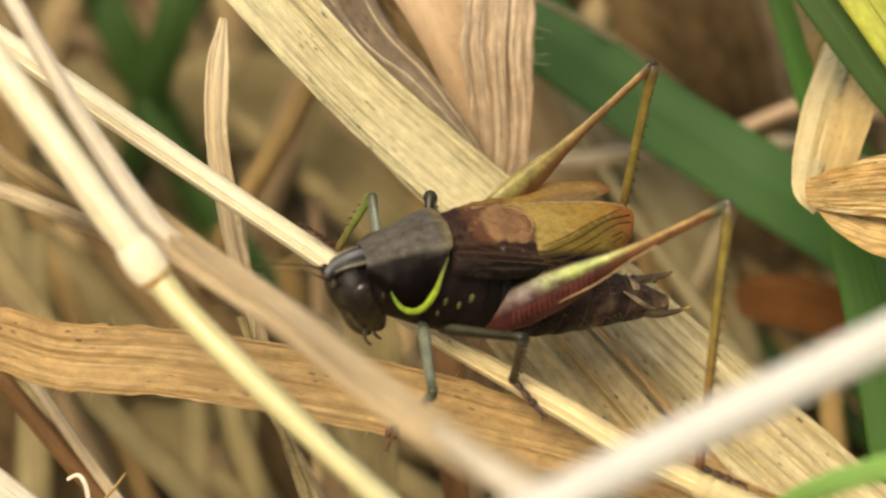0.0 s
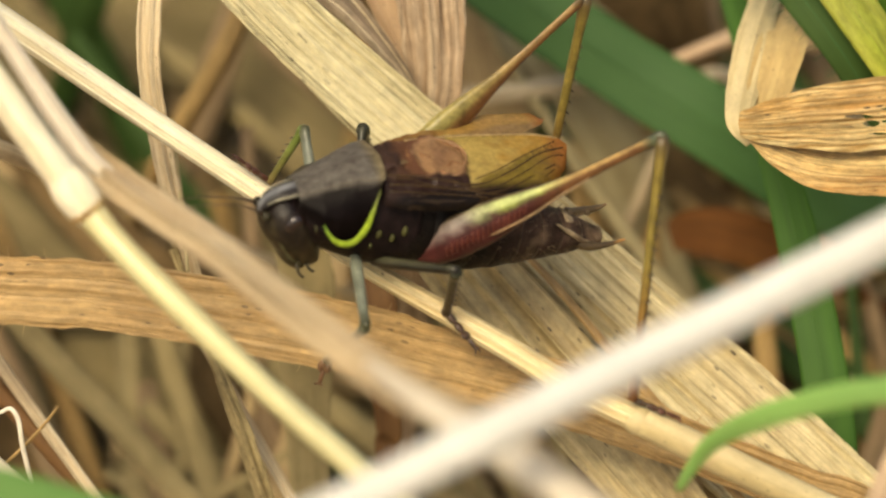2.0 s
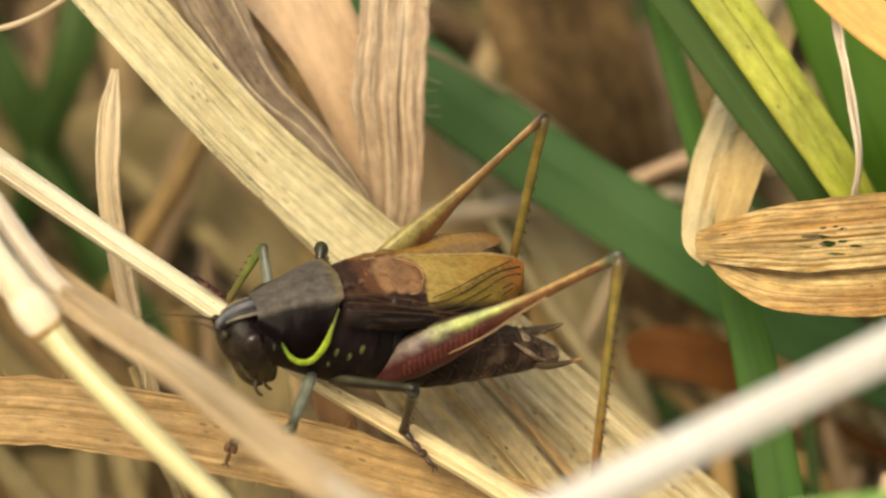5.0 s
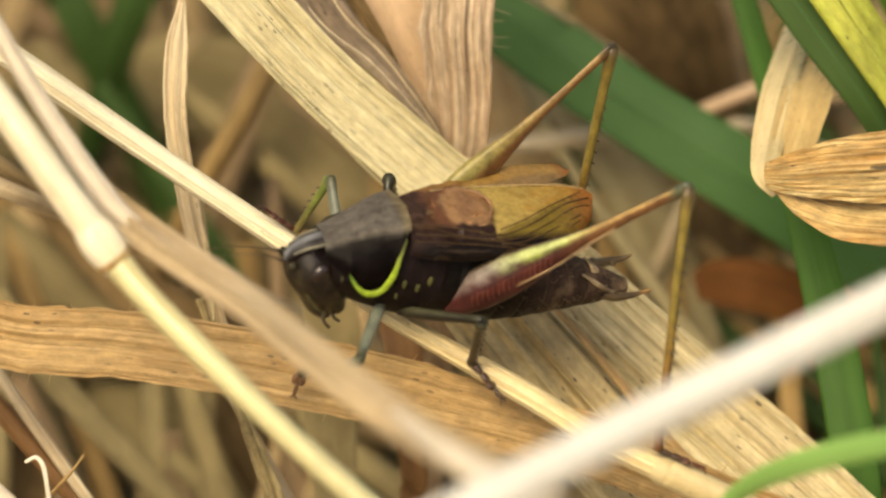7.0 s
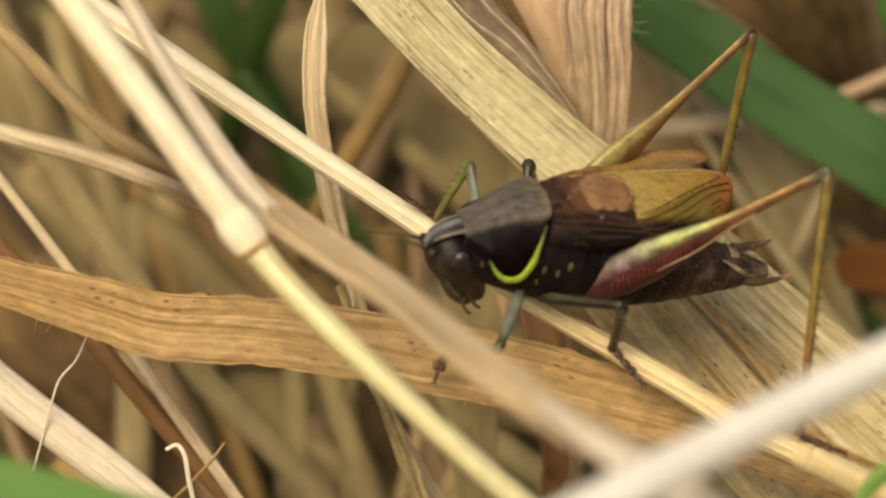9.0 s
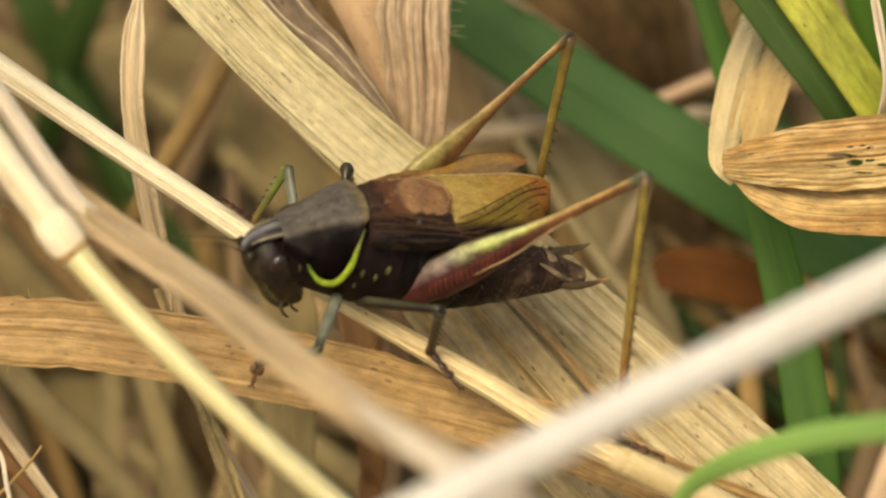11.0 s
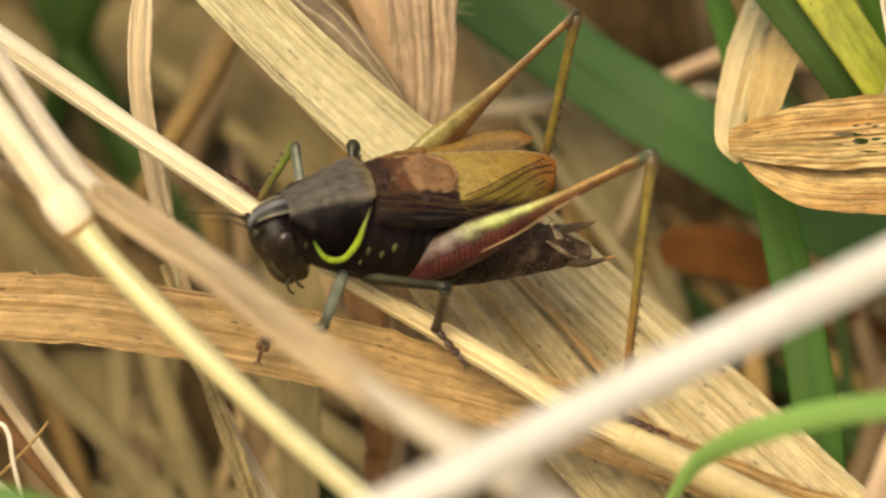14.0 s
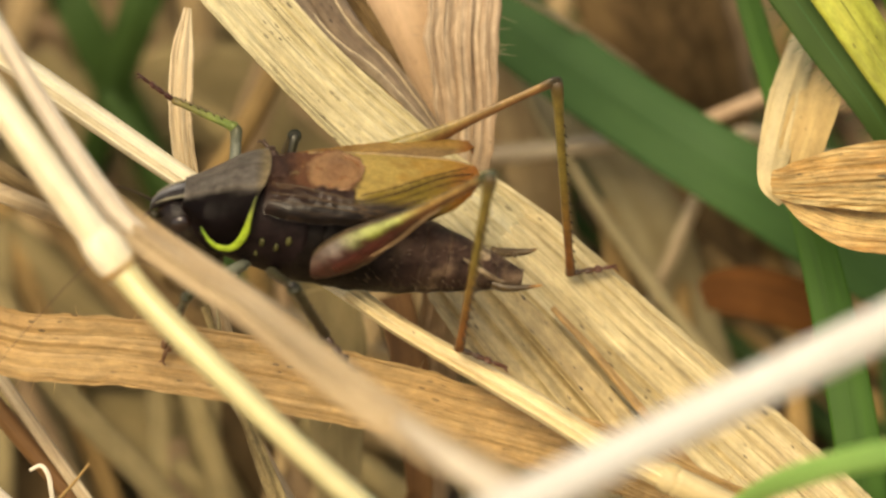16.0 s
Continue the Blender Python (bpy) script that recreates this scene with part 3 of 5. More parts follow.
    outer = blade("curl", [(1428, 340, -4.2), (1476, 338, -3.2), (1550, 331, -2.2), (1620, 327, -1.8), (1784, 312, -2.4), (1900, 305, -5)], [46, 78, 110, 128, 134, 130], M_CURL, "", ribs=10, rib_depth=0.26, across=81, seed=19, roll=(0, -8, -14),
                  ends=(False, True), fold=0.2, ragged=0.03, veins=(), steps=34, holes=[(1640, 326, 26, 4), (1662, 338, 15, 6), (1690, 334, 9, 3), (1622, 344, 12, 2), (1690, 312, 7, 3), (1716, 342, 14, 2.5), (1676, 356, 20, 2)], category="")
    outer.parent = inner
    tagged(outer, "ribbed golden brown outer face with holes")
    under = blade("fold", [(1446, 362, -4.6), (1500, 388, -3.8), (1560, 407, -3.4), (1650, 416, -3.1), (1780, 408, -3.5), (1900, 397, -5.6)], [14, 62, 96, 108, 122, 120], M_FOLD, "", ribs=8, rib_depth=0.26, across=65, seed=76, roll=(20, 22, 18), ends=(False, True), ragged=0.04, veins=(), steps=26, category="")
    under.parent = inner
    tagged(under, "brown ribbed fold under the curl")
    # green grass
    blade("green_leaf", [(650, -170, -20), (860, -20, -20), (1030, 110, -20), (1220, 240, -20), (1400, 350, -20), (1600, 480, -21), (1860, 620, -22)], [130, 135, 140, 138, 145, 140, 120], M_GREEN, "broad dark green grass leaf out of focus", fold=0.12, seed=21, veins=(0.0,), vein_size=4)
    blade("green_leaf", [(1338, -160, -16), (1386, 20, -16), (1440, 200, -15), (1486, 370, -13.5), (1538, 580, -12.5), (1580, 800, -12), (1602, 1000, -12)], [42, 46, 50, 64, 80, 86, 86], M_MIDGREEN, "upright mid green grass blade", fold=0.06, seed=22, veins=(0.0,))
    blade("green_leaf", [(1430, -150, -9), (1525, -20, -9), (1610, 105, -9.5), (1685, 215, -10), (1760, 340, -12)], [92, 92, 86, 80, 62], M_LIME, "yellowing lime green grass blade", fold=0.15, seed=23, ribs=2, rib_depth=0.2, veins=(0.05,))
    blade("green_leaf", [(1340, -160, -11), (1430, -40, -11), (1520, 90, -11), (1620, 230, -11.5), (1720, 400, -13)], [80, 85, 75, 60, 50], M_DARKGREEN, "dark hairy green grass blade", fold=0.2, seed=24, veins=(0.0,), hairs=160, vein_mat=M_GREEN)
    blade("green_leaf", [(1640, -200, -17), (1720, 0, -17), (1780, 150, -17), (1830, 300, -18)], [190, 200, 190, 150], M_GRASS, "wide green grass blade behind", fold=0.15, seed=25, veins=(0.0,))
    blade("dry_leaf", [(1640, -140, -5), (1730, -64, -5), (1830, 4, -5), (1950, 78, -6)], [75, 85, 90, 85], M_ORANGE, "orange tan dry blade", seed=26, ribs=3, rib_depth=0.2, veins=(-0.4, 0.3))
    blade("dry_tendril", [(1660, -150, -7), (1678, -40, -7), (1692, 30, -6.5), (1706, 110, -6.8), (1716, 190, -7), (1706, 262, -8), (1690, 330, -10)], [14, 17, 14, 18, 13, 15, 10], M_ASH, "thin twisted dry leaf tip", wave=2.2, ribs=2, rib_depth=0.5, across=11, seed=61, ragged=0.15, veins=(0.3,), vein_mat=M_PALE, ends=(True, False))
    front = blade("dry_leaf", [(1770, 748, 13.5), (1770, 782, 13.8), (1754, 815, 14), (1730, 852, 14), (1706, 920, 14), (1678, 1000, 14), (1640, 1100, 14)], [24, 38, 36, 36, 40, 46, 52], M_SMOOTH, "rosy pale dry leaf with a brown hollow, out of focus", seed=62, fold=0.3, ends=(False, True), veins=(0.0,))
    hollow = blade("hollow", [(1786, 820, 12), (1790, 865, 12), (1775, 950, 12), (1750, 1100, 12)], [36, 106, 150, 190], M_OCHRE, "", seed=162, fold=0.2, ends=(False, True), ribs=3, rib_depth=0.15, category="")
    hollow.parent = front
    tagged(hollow, "brown inner face of the leaf")
    blade("green_leaf", [(1318, 985, 12), (1376, 905, 14), (1470, 857, 17), (1600, 822, 20), (1760, 800, 23)], [14, 32, 42, 45, 47], M_BRIGHT, "bright green young grass blade out of focus", veins=(0.0,), seed=27, fold=0.1, ends=(False, True))
    blade("green_leaf", [(-220, 914, 22), (60, 996, 22), (280, 1056, 22), (560, 1150, 22)], [120, 125, 120, 110], M_HAZE, "pale green grass blade in front out of focus", seed=28, veins=(0.0, 0.5), vein_size=4)
    blade("red_leaf", [(1304, 540, -21), (1340, 530, -21), (1410, 536, -21), (1490, 562, -21.5), (1560, 600, -22)], [50, 88, 104, 100, 40], M_RED, "red brown dead leaf out of focus", seed=29, category="leaf", fold=0.1, ends=(False, True), veins=(0.1,), vein_size=0.6)


plants()


def litter():
    """Withered grass further down, all out of focus; wide dark leaves stand in for shaded gaps."""
    stalk("straw_stalk", [(560, 120, -20), (500, 240, -20), (430, 360, -21), (380, 470, -24)], [22, 22, 22, 20], M_OCHRE, "ochre dry stalk deep in the litter")
    stalk("straw_stalk", [(-260, 30, -10), (-138, 140, -10), (-22, 256, -11), (88, 335, -12), (220, 410, -14)], [15, 16, 17, 16, 13], M_DULL, "thin brown dry stalk")
    stalk("straw_stalk", [(-260, 262, -11), (-138, 297, -11), (0, 336, -11.5), (118, 382, -12), (300, 460, -16)], [17, 18, 18, 17, 15], M_PALE, "tan dry stalk deep in the litter")
    stalk("straw_stalk", [(-40, 548, -11), (51, 668, -11), (150, 806, -11), (250, 945, -11)], [10, 12, 12, 11], M_PALE, "pale dry stalk out of focus")
    stalk("straw_stalk", [(-120, 545, -12), (-6, 662, -12), (120, 812, -12), (262, 975, -12)], [16, 17, 18, 17], M_RUSTY, "reddish brown dry stalk")
    stalk("straw_stalk", [(930, 292, -22), (1040, 280, -22), (1140, 268, -22), (1240, 268, -23)], [19, 19, 18, 17], M_PALE, "pale dry stalk deep in the litter")
    stalk("straw_stalk", [(960, 120, -22), (1060, 290, -22), (1180, 470, -22), (1320, 650, -22), (1480, 820, -22)], [12, 13, 13, 13, 13], M_OLIVE, "thin olive grey stalk out of focus")
    stalk("straw_stalk", [(1330, 290, -22), (1288, 380, -22), (1242, 490, -22.5), (1195, 600, -24)], [12, 13, 13, 12], M_PALE, "pinkish pale dry stalk out of focus", ends=(False, True))
    stalk("straw_stalk", [(1330, 220, -22), (1390, 195, -22), (1440, 180, -22), (1500, 190, -22)], [13, 14, 14, 13], M_SMOOTH, "pinkish tan dry stalk out of focus")
    blade("dry_leaf", [(1060, 190, -23), (1150, 290, -23), (1220, 410, -23), (1280, 560, -24)], [90, 116, 124, 100], M_OLIVE, "wide khaki straw blade deep in the litter", seed=41, veins=(0.0,))
    blade("dry_leaf", [(250, 220, -30), (420, 180, -31), (600, 260, -31), (800, 420, -30)], [160, 200, 200, 160], M_KHAKI, "wide khaki dead leaf deep in the litter", seed=46, veins=(0.0,))
    blade("dry_leaf", [(640, 520, -15), (662, 620, -15), (660, 760, -15), (665, 900, -15)], [90, 104, 100, 80], M_KHAKI, "dull khaki dead blade deep in the litter", seed=49, ends=(False, True))
    blade("dry_leaf", [(762, 540, -13.5), (778, 610, -13.5), (792, 680, -13.5), (800, 780, -14)], [60, 66, 68, 60], M_RUSTY, "short reddish brown dead blade", seed=150, ends=(False, True), veins=(0.2,))
    blade("dry_leaf", [(930, 40, -24), (972, 180, -24), (1008, 320, -24), (1040, 440, -24.5)], [100, 112, 112, 90], M_DULL, "dull tan dead blade deep in the litter", seed=151, veins=(0.1,), ends=("tip", True))
    # Two dark leaves added to stand in for shade between the stalks.
    blade("dry_leaf", [(1120, -260, -24), (1180, -60, -24), (1250, 120, -25), (1330, 300, -27)], [230, 270, 260, 180], M_DEEP, "wide dark brown leaf standing in for a shaded gap deep in the litter", seed=71, fold=0.15, veins=(0.0,))
    blade("dry_leaf", [(1180, 380, -27), (1270, 470, -27), (1370, 600, -27), (1480, 760, -27)], [170, 230, 240, 200], M_DEEP, "dark brown leaf standing in for a shaded gap in the litter", seed=72, fold=0.15, veins=(0.0,))
    blade("dry_leaf", [(150, 560, -25), (300, 690, -25), (430, 830, -25), (560, 1000, -25)], [200, 240, 240, 220], M_KHAKI, "wide smooth khaki dead leaf deep in the litter", seed=74, fold=0.12, veins=(0.0,))
    # Two more, filling the dark hollows low on the left.
    blade("dry_leaf", [(-260, 560, -24), (-90, 690, -24), (30, 830, -24), (170, 1000, -24)], [260, 300, 290, 240], M_DEEP, "dark brown leaf standing in for a dark hole low in the litter", seed=78, fold=0.1, veins=(0.0,))
    blade("dry_leaf", [(330, 560, -24), (450, 680, -24), (540, 820, -24), (620, 980, -24)], [110, 140, 150, 120], M_DEEP, "dark brown leaf added for the shade low between the stalks", seed=75, fold=0.12, veins=(0.0,))
    blade("green_leaf", [(120, -120, -29), (210, 60, -29), (290, 220, -30), (380, 400, -31), (470, 560, -32)], [70, 80, 80, 75, 60], M_DARKGREEN, "dark green grass blade deep behind", veins=(0.0,), seed=42, fold=0.2)
    blade("green_leaf", [(360, -160, -26), (320, 0, -26), (280, 120, -27), (240, 260, -29)], [80, 80, 70, 60], M_DARKGREEN, "green grass blade deep behind", veins=(0.0,), seed=43, fold=0.2)
    blade("green_leaf", [(420, 420, -27), (520, 560, -27), (610, 720, -26), (700, 900, -25)], [40, 45, 45, 40], M_DARKGREEN, "thin green grass blade deep behind", veins=(0.0,), seed=50, fold=0.2)
    blade("dry_leaf", [(490, 730, -9.5), (528, 830, -9.5), (562, 920, -9.5), (606, 1060, -10)], [20, 30, 34, 30], M_SPECKLE, "narrow mottled dry blade", seed=44, ribs=2, rib_depth=0.3, ragged=0.15)
    # dull leaning stalks in the gaps
    rnd = random.Random(31)
    for x, y, lean, r, mat in ((450, 860, 66, 20, M_OCHRE),
                               (600, 860, 75, 26, M_OCHRE), (720, 880, 85, 24, M_BROWN), (60, 430, 30, 22, M_BROWN), (1000, 420, 48, 30, M_KHAKI),
                               (1240, 480, 60, 24, M_DULL), (1330, 700, 55, 26, M_BROWN), (1460, 700, 70, 30, M_OCHRE), (1660, 700, 40, 30, M_OCHRE), (1700, 820, 20, 28, M_PALE), (80, 120, 110, 26, M_DULL), (-60, 30, 70, 26, M_OCHRE)):
        c, s = math.cos(radians(lean)), math.sin(radians(lean))
        v = (441 - y) * 0.028
        w = max((GROUND * 1000 - v * math.cos(radians(TILT))) / math.sin(radians(TILT)) + 8, -30) + rnd.uniform(0, 5)
        w = min(w, -17)
        stalk("straw_stalk", [(x - c * 190, y - s * 190, w), (x - c * 60 + rnd.uniform(-10, 10), y - s * 60, w), (x + c * 70 + rnd.uniform(-10, 10), y + s * 70, w), (x + c * 200, y + s * 200, w)], [r * 0.8, r, r, r * 0.85], mat,
              "dull leaning dead stalk deep in the litter", flat=0.45, seed=int(x), steps=6, sides=10, ridges=(1.2,), nodes=[(0.5, r * 1.02, 30, mat)])
    stalk("straw_stalk", [(70, 560, -19), (180, 716, -19), (310, 850, -19), (440, 990, -19)], [24, 26, 26, 24], M_KHAKI, "khaki leaning dry stalk", flat=0.5)
    stalk("straw_stalk", [(-270, 650, -8), (-138, 765, -8), (40, 905, -8), (160, 1010, -8.5)], [34, 36, 36, 34], M_ASH, "pale dry stalk low in the litter", flat=0.6, ridges=(1.2, 1.9))
    stalk("dry_tendril", [(-18, 640, -6), (-40, 690, -6), (-72, 730, -6), (-92, 800, -7)], [1.6, 2, 2, 2], M_ASH, "fine pale bowed dry thread", ends=(False, "tip"))
    # small curled tips
    stalk("dry_tendril", [(118, 850, -6), (138, 842, -6), (152, 862, -6), (160, 910, -6.5), (178, 985, -8)], [3, 4, 4.5, 4.5, 4], M_ASH, "pale curled dry leaf tip", ends=(False, True), flat=0.6)
    stalk("dry_tendril", [(222, 838, -6), (196, 872, -6.5), (150, 920, -8), (100, 965, -10)], [2, 3, 3, 3], M_OCHRE, "fine brown dry thread", ends=(False, True))
    stalk("dry_tendril", [(120, -30, -6), (200, -42, -6), (265, -68, -6), (330, -110, -7)], [5, 6, 5, 5], M_PALE, "pale dry thread of grass", ends=("tip", True))
    rnd = random.Random(7)
    bm = bmesh.new()
    mats = [M_BROWN, M_DULL, M_TAN, M_KHAKI, M_ROSE, M_OCHRE, M_DARKGREEN]
    for i in range(520):
        x, y = rnd.uniform(-500, 2100), rnd.uniform(-600, 1500)
        v = (441 - y) * 0.028
        floor_w = (GROUND * 1000 - v * math.cos(radians(TILT))) / math.sin(radians(TILT))
        w = floor_w + rnd.uniform(0.5, 45)
        w = min(w, -40)
        if w < floor_w:
            continue
        ang = rnd.gauss(1.0, 0.45) if rnd.random() < 0.8 else rnd.uniform(0, 3.1)
        ln = rnd.uniform(300, 800)
        bow = rnd.uniform(-60, 60)
        c, s = math.cos(ang), math.sin(ang)
        pts = [at(x + c * ln * k - s * bow * (1 - k * k), y + s * ln * k + c * bow * (1 - k * k), w + k * rnd.uniform(-3, 3)) for k in (-1, -0.33, 0.33, 1)]
        cs = spline(pts, 9)
        for p in cs:
            p.z = max(p.z, GROUND + 0.0005)
        r = rnd.uniform(10, 42) * UNIT
        before = len(bm.faces)
        tube(bm, cs, [r * (0.6 + 0.4 * math.sin(math.pi * (k + 0.5) / 9.5)) for k in range(9)], 7, rnd.uniform(0.15, 0.6))
        bm.faces.ensure_lookup_table()
        m = rnd.choice((0, 1, 3, 3, 3, 3, 5, 0) if x < 1000 else (0, 0, 0, 3, 3, 5, 6))
        for k in range(before, len(bm.faces)):
            bm.faces[k].material_index = m
    bmesh.ops.recalc_face_normals(bm, faces=bm.faces)
    ob = linked("straw_litter", bm, mats)
    tagged(ob, "tangled brown and tan dead grass litter on the soil", "litter", kind="stuff")


litter()

# ---- the bush cricket ----


def chitin(name, rough, grain, amount, share=0.0, coat=0.0, bump=0.00003, gloss=0.35):
    """Insect cuticle: the marking's colour (a colour attribute), mottled, with fine relief."""
    m, t, b, out = nodes_of(name)
    a = t.nodes.new("ShaderNodeVertexColor")
    a.layer_name = "marking"
    co = t.nodes.new("ShaderNodeTexCoord")
    n1 = tex(t, "ShaderNodeTexNoise", grain, co.outputs["Object"], 5, 0.65)
    n2 = tex(t, "ShaderNodeTexNoise", grain * 5, co.outputs["Object"], 3, 0.6)
    dim = mixed(t, a.outputs[0], ramp(t, n1.outputs[0], [(0.3, 1 - amount), (0.7, 1 + amount)]), 1.0, "MULTIPLY")
    dim = mixed(t, dim, ramp(t, n2.outputs[0], [(0.3, 0.8), (0.7, 1.15)]), 1.0, "MULTIPLY")
    t.links.new(dim, b.inputs["Base Color"])
    b.inputs["Roughness"].default_value = rough
    b.inputs["Coat Weight"].default_value = coat
    b.inputs["Specular IOR Level"].default_value = gloss
    b.inputs["Coat Roughness"].default_value = 0.2
    bumped(t, n2.outputs[0], bump, b)
    thin_leaf(t, b, out, dim, share)
    return m


M_CUTICLE = chitin("cuticle", 0.22, 1500.0, 0.5, gloss=0.18, bump=0.00008)
M_MATT = chitin("matt_cuticle", 0.42, 1300.0, 0.55, gloss=0.09, bump=0.00012)
M_SHIELD = chitin("shield_cuticle", 0.28, 1500.0, 0.35, gloss=0.08, bump=0.00006)
M_WING = chitin("wing_membrane", 0.26, 900.0, 0.16, share=0.26, gloss=0.34)
M_LEG = chitin("leg_cuticle", 0.30, 1100.0, 0.40, coat=0.0, gloss=0.32)
M_EYE = chitin("eye_cuticle", 0.18, 2500.0, 0.15, coat=0.6, bump=0.000004)


def painted(bm, colour):
    """Colours each corner of the mesh by its place."""
    layer = bm.loops.layers.float_color.new("marking")
    for f in bm.faces:
        for lp in f.loops:
            lp[layer] = (*(colour(lp.vert.co) if callable(colour) else colour), 1)


def blend3(a, b, k):
    k = min(max(k, 0.0), 1.0)
    return tuple(p + (q - p) * k for p, q in zip(a, b))


def bit(name, bm, mat, parent, colour, label=""):
    bmesh.ops.recalc_face_normals(bm, faces=bm.faces)
    painted(bm, colour)
    return part(name, bm, mat, parent, label)


def knots(table, x):
    """Value at x in a table of (x, value), x rising."""
    if x <= table[0][0]:
        return table[0][1]
    for (x0, v0), (x1, v1) in zip(table, table[1:]):
        if x <= x1:
            k = (x - x0) / (x1 - x0)
            return v0 + (v1 - v0) * k
    return table[-1][1]


def rings(bm, stations, sides=28, shape=None):
    """A closed body through stations (a, b, c, half width, half height), square to the x axis, in sheet units."""
    grid, uvs = [], []
    for a, b, c, rw, rh in stations:
        row = []
        for j in range(sides):
            g = 2 * math.pi * j / sides
            y, z = math.cos(g), math.sin(g)
            if shape:
                y, z = shape(a, y, z)
            row.append(Vector((a, b + y * rw, c + z * rh)) * UNIT)
        grid.append(row)
        uvs.append([(j, a) for j in range(sides + 1)])
    vs = sheet_mesh(bm, grid, uvs, True)
    bm.faces.new(vs[0])
    bm.faces.new(list(reversed(vs[-1])))


def smooth_stations(st, n):
    return [tuple(v) for v in (list(q) for q in spline5(st, n))]


def spline5(pts, n):
    p = [np.array(q, float) for q in pts]
    p = [p[0] * 2 - p[1]] + p + [p[-1] * 2 - p[-2]]
    out = []
    for i in range(n):
        s = i / (n - 1) * (len(pts) - 1)
        k = min(int(s), len(pts) - 2)
        f = s - k
        a, b, c, d = p[k:k + 4]
        out.append(0.5 * (2 * b + (c - a) * f + (2 * a - 5 * b + 4 * c - d) * f * f + (3 * b - a - 3 * c + d) * f ** 3))
    return out


def ball(bm, centre, radii, rot=None, u=24, v=16):
    m = Matrix.Translation(Vector(centre) * UNIT) @ (rot or Matrix.Identity(4)) @ Matrix.Diagonal((*[r * UNIT for r in radii], 1))
    bmesh.ops.create_uvsphere(bm, u_segments=u, v_segments=v, radius=1, matrix=m)


def thread(bm, pts, radii, n=14, sides=8):
    """A thin tube in the cricket's own space, sheet units."""
    cs = [Vector(p) * UNIT for p in spline(pts, n)]
    tube(bm, cs, [lerp(radii, i / (n - 1)) * UNIT for i in range(n)], sides, up=Vector((0.13, 0.2, 0.97)))


# The cricket's own axes at rest, on the sheet: ahead, to its left, up its back.
AHEAD = Vector((-0.90, 0.06, 0.42)).normalized()
SKY = Vector((0, math.cos(radians(TILT)), math.sin(radians(TILT))))
BACK = (SKY - AHEAD * AHEAD.dot(SKY)).normalized()
LEFT = BACK.cross(AHEAD)
REST = Matrix((AHEAD, LEFT, BACK)).transposed().to_4x4()


def body_pose(x, y, w=0.0, lean=0.0, veer=0.0, heel=0.0):
    """Where the cricket is: its middle on the sheet, its lean in the sheet's plane, its veer about its own back and its heel about its length, in degrees."""
    return Matrix.Translation(at(x, y, w)) @ BASIS @ pose(0, 0, 0, 0, 0, -lean) @ REST @ pose(0, 0, 0, 0, 0, -veer) @ pose(0, 0, 0, heel, 0, 0)


HOME = body_pose(850, 500)
cricket = new("bush_cricket")
cricket.empty_display_size = 0.005
cricket.matrix_basis = HOME
tagged(cricket, "dark brown bush cricket with yellow-green collar on straw", "cricket")

BLACK = (0.0080, 0.0050, 0.0050)
LIME = (0.29, 0.40, 0.04)

HIND = []


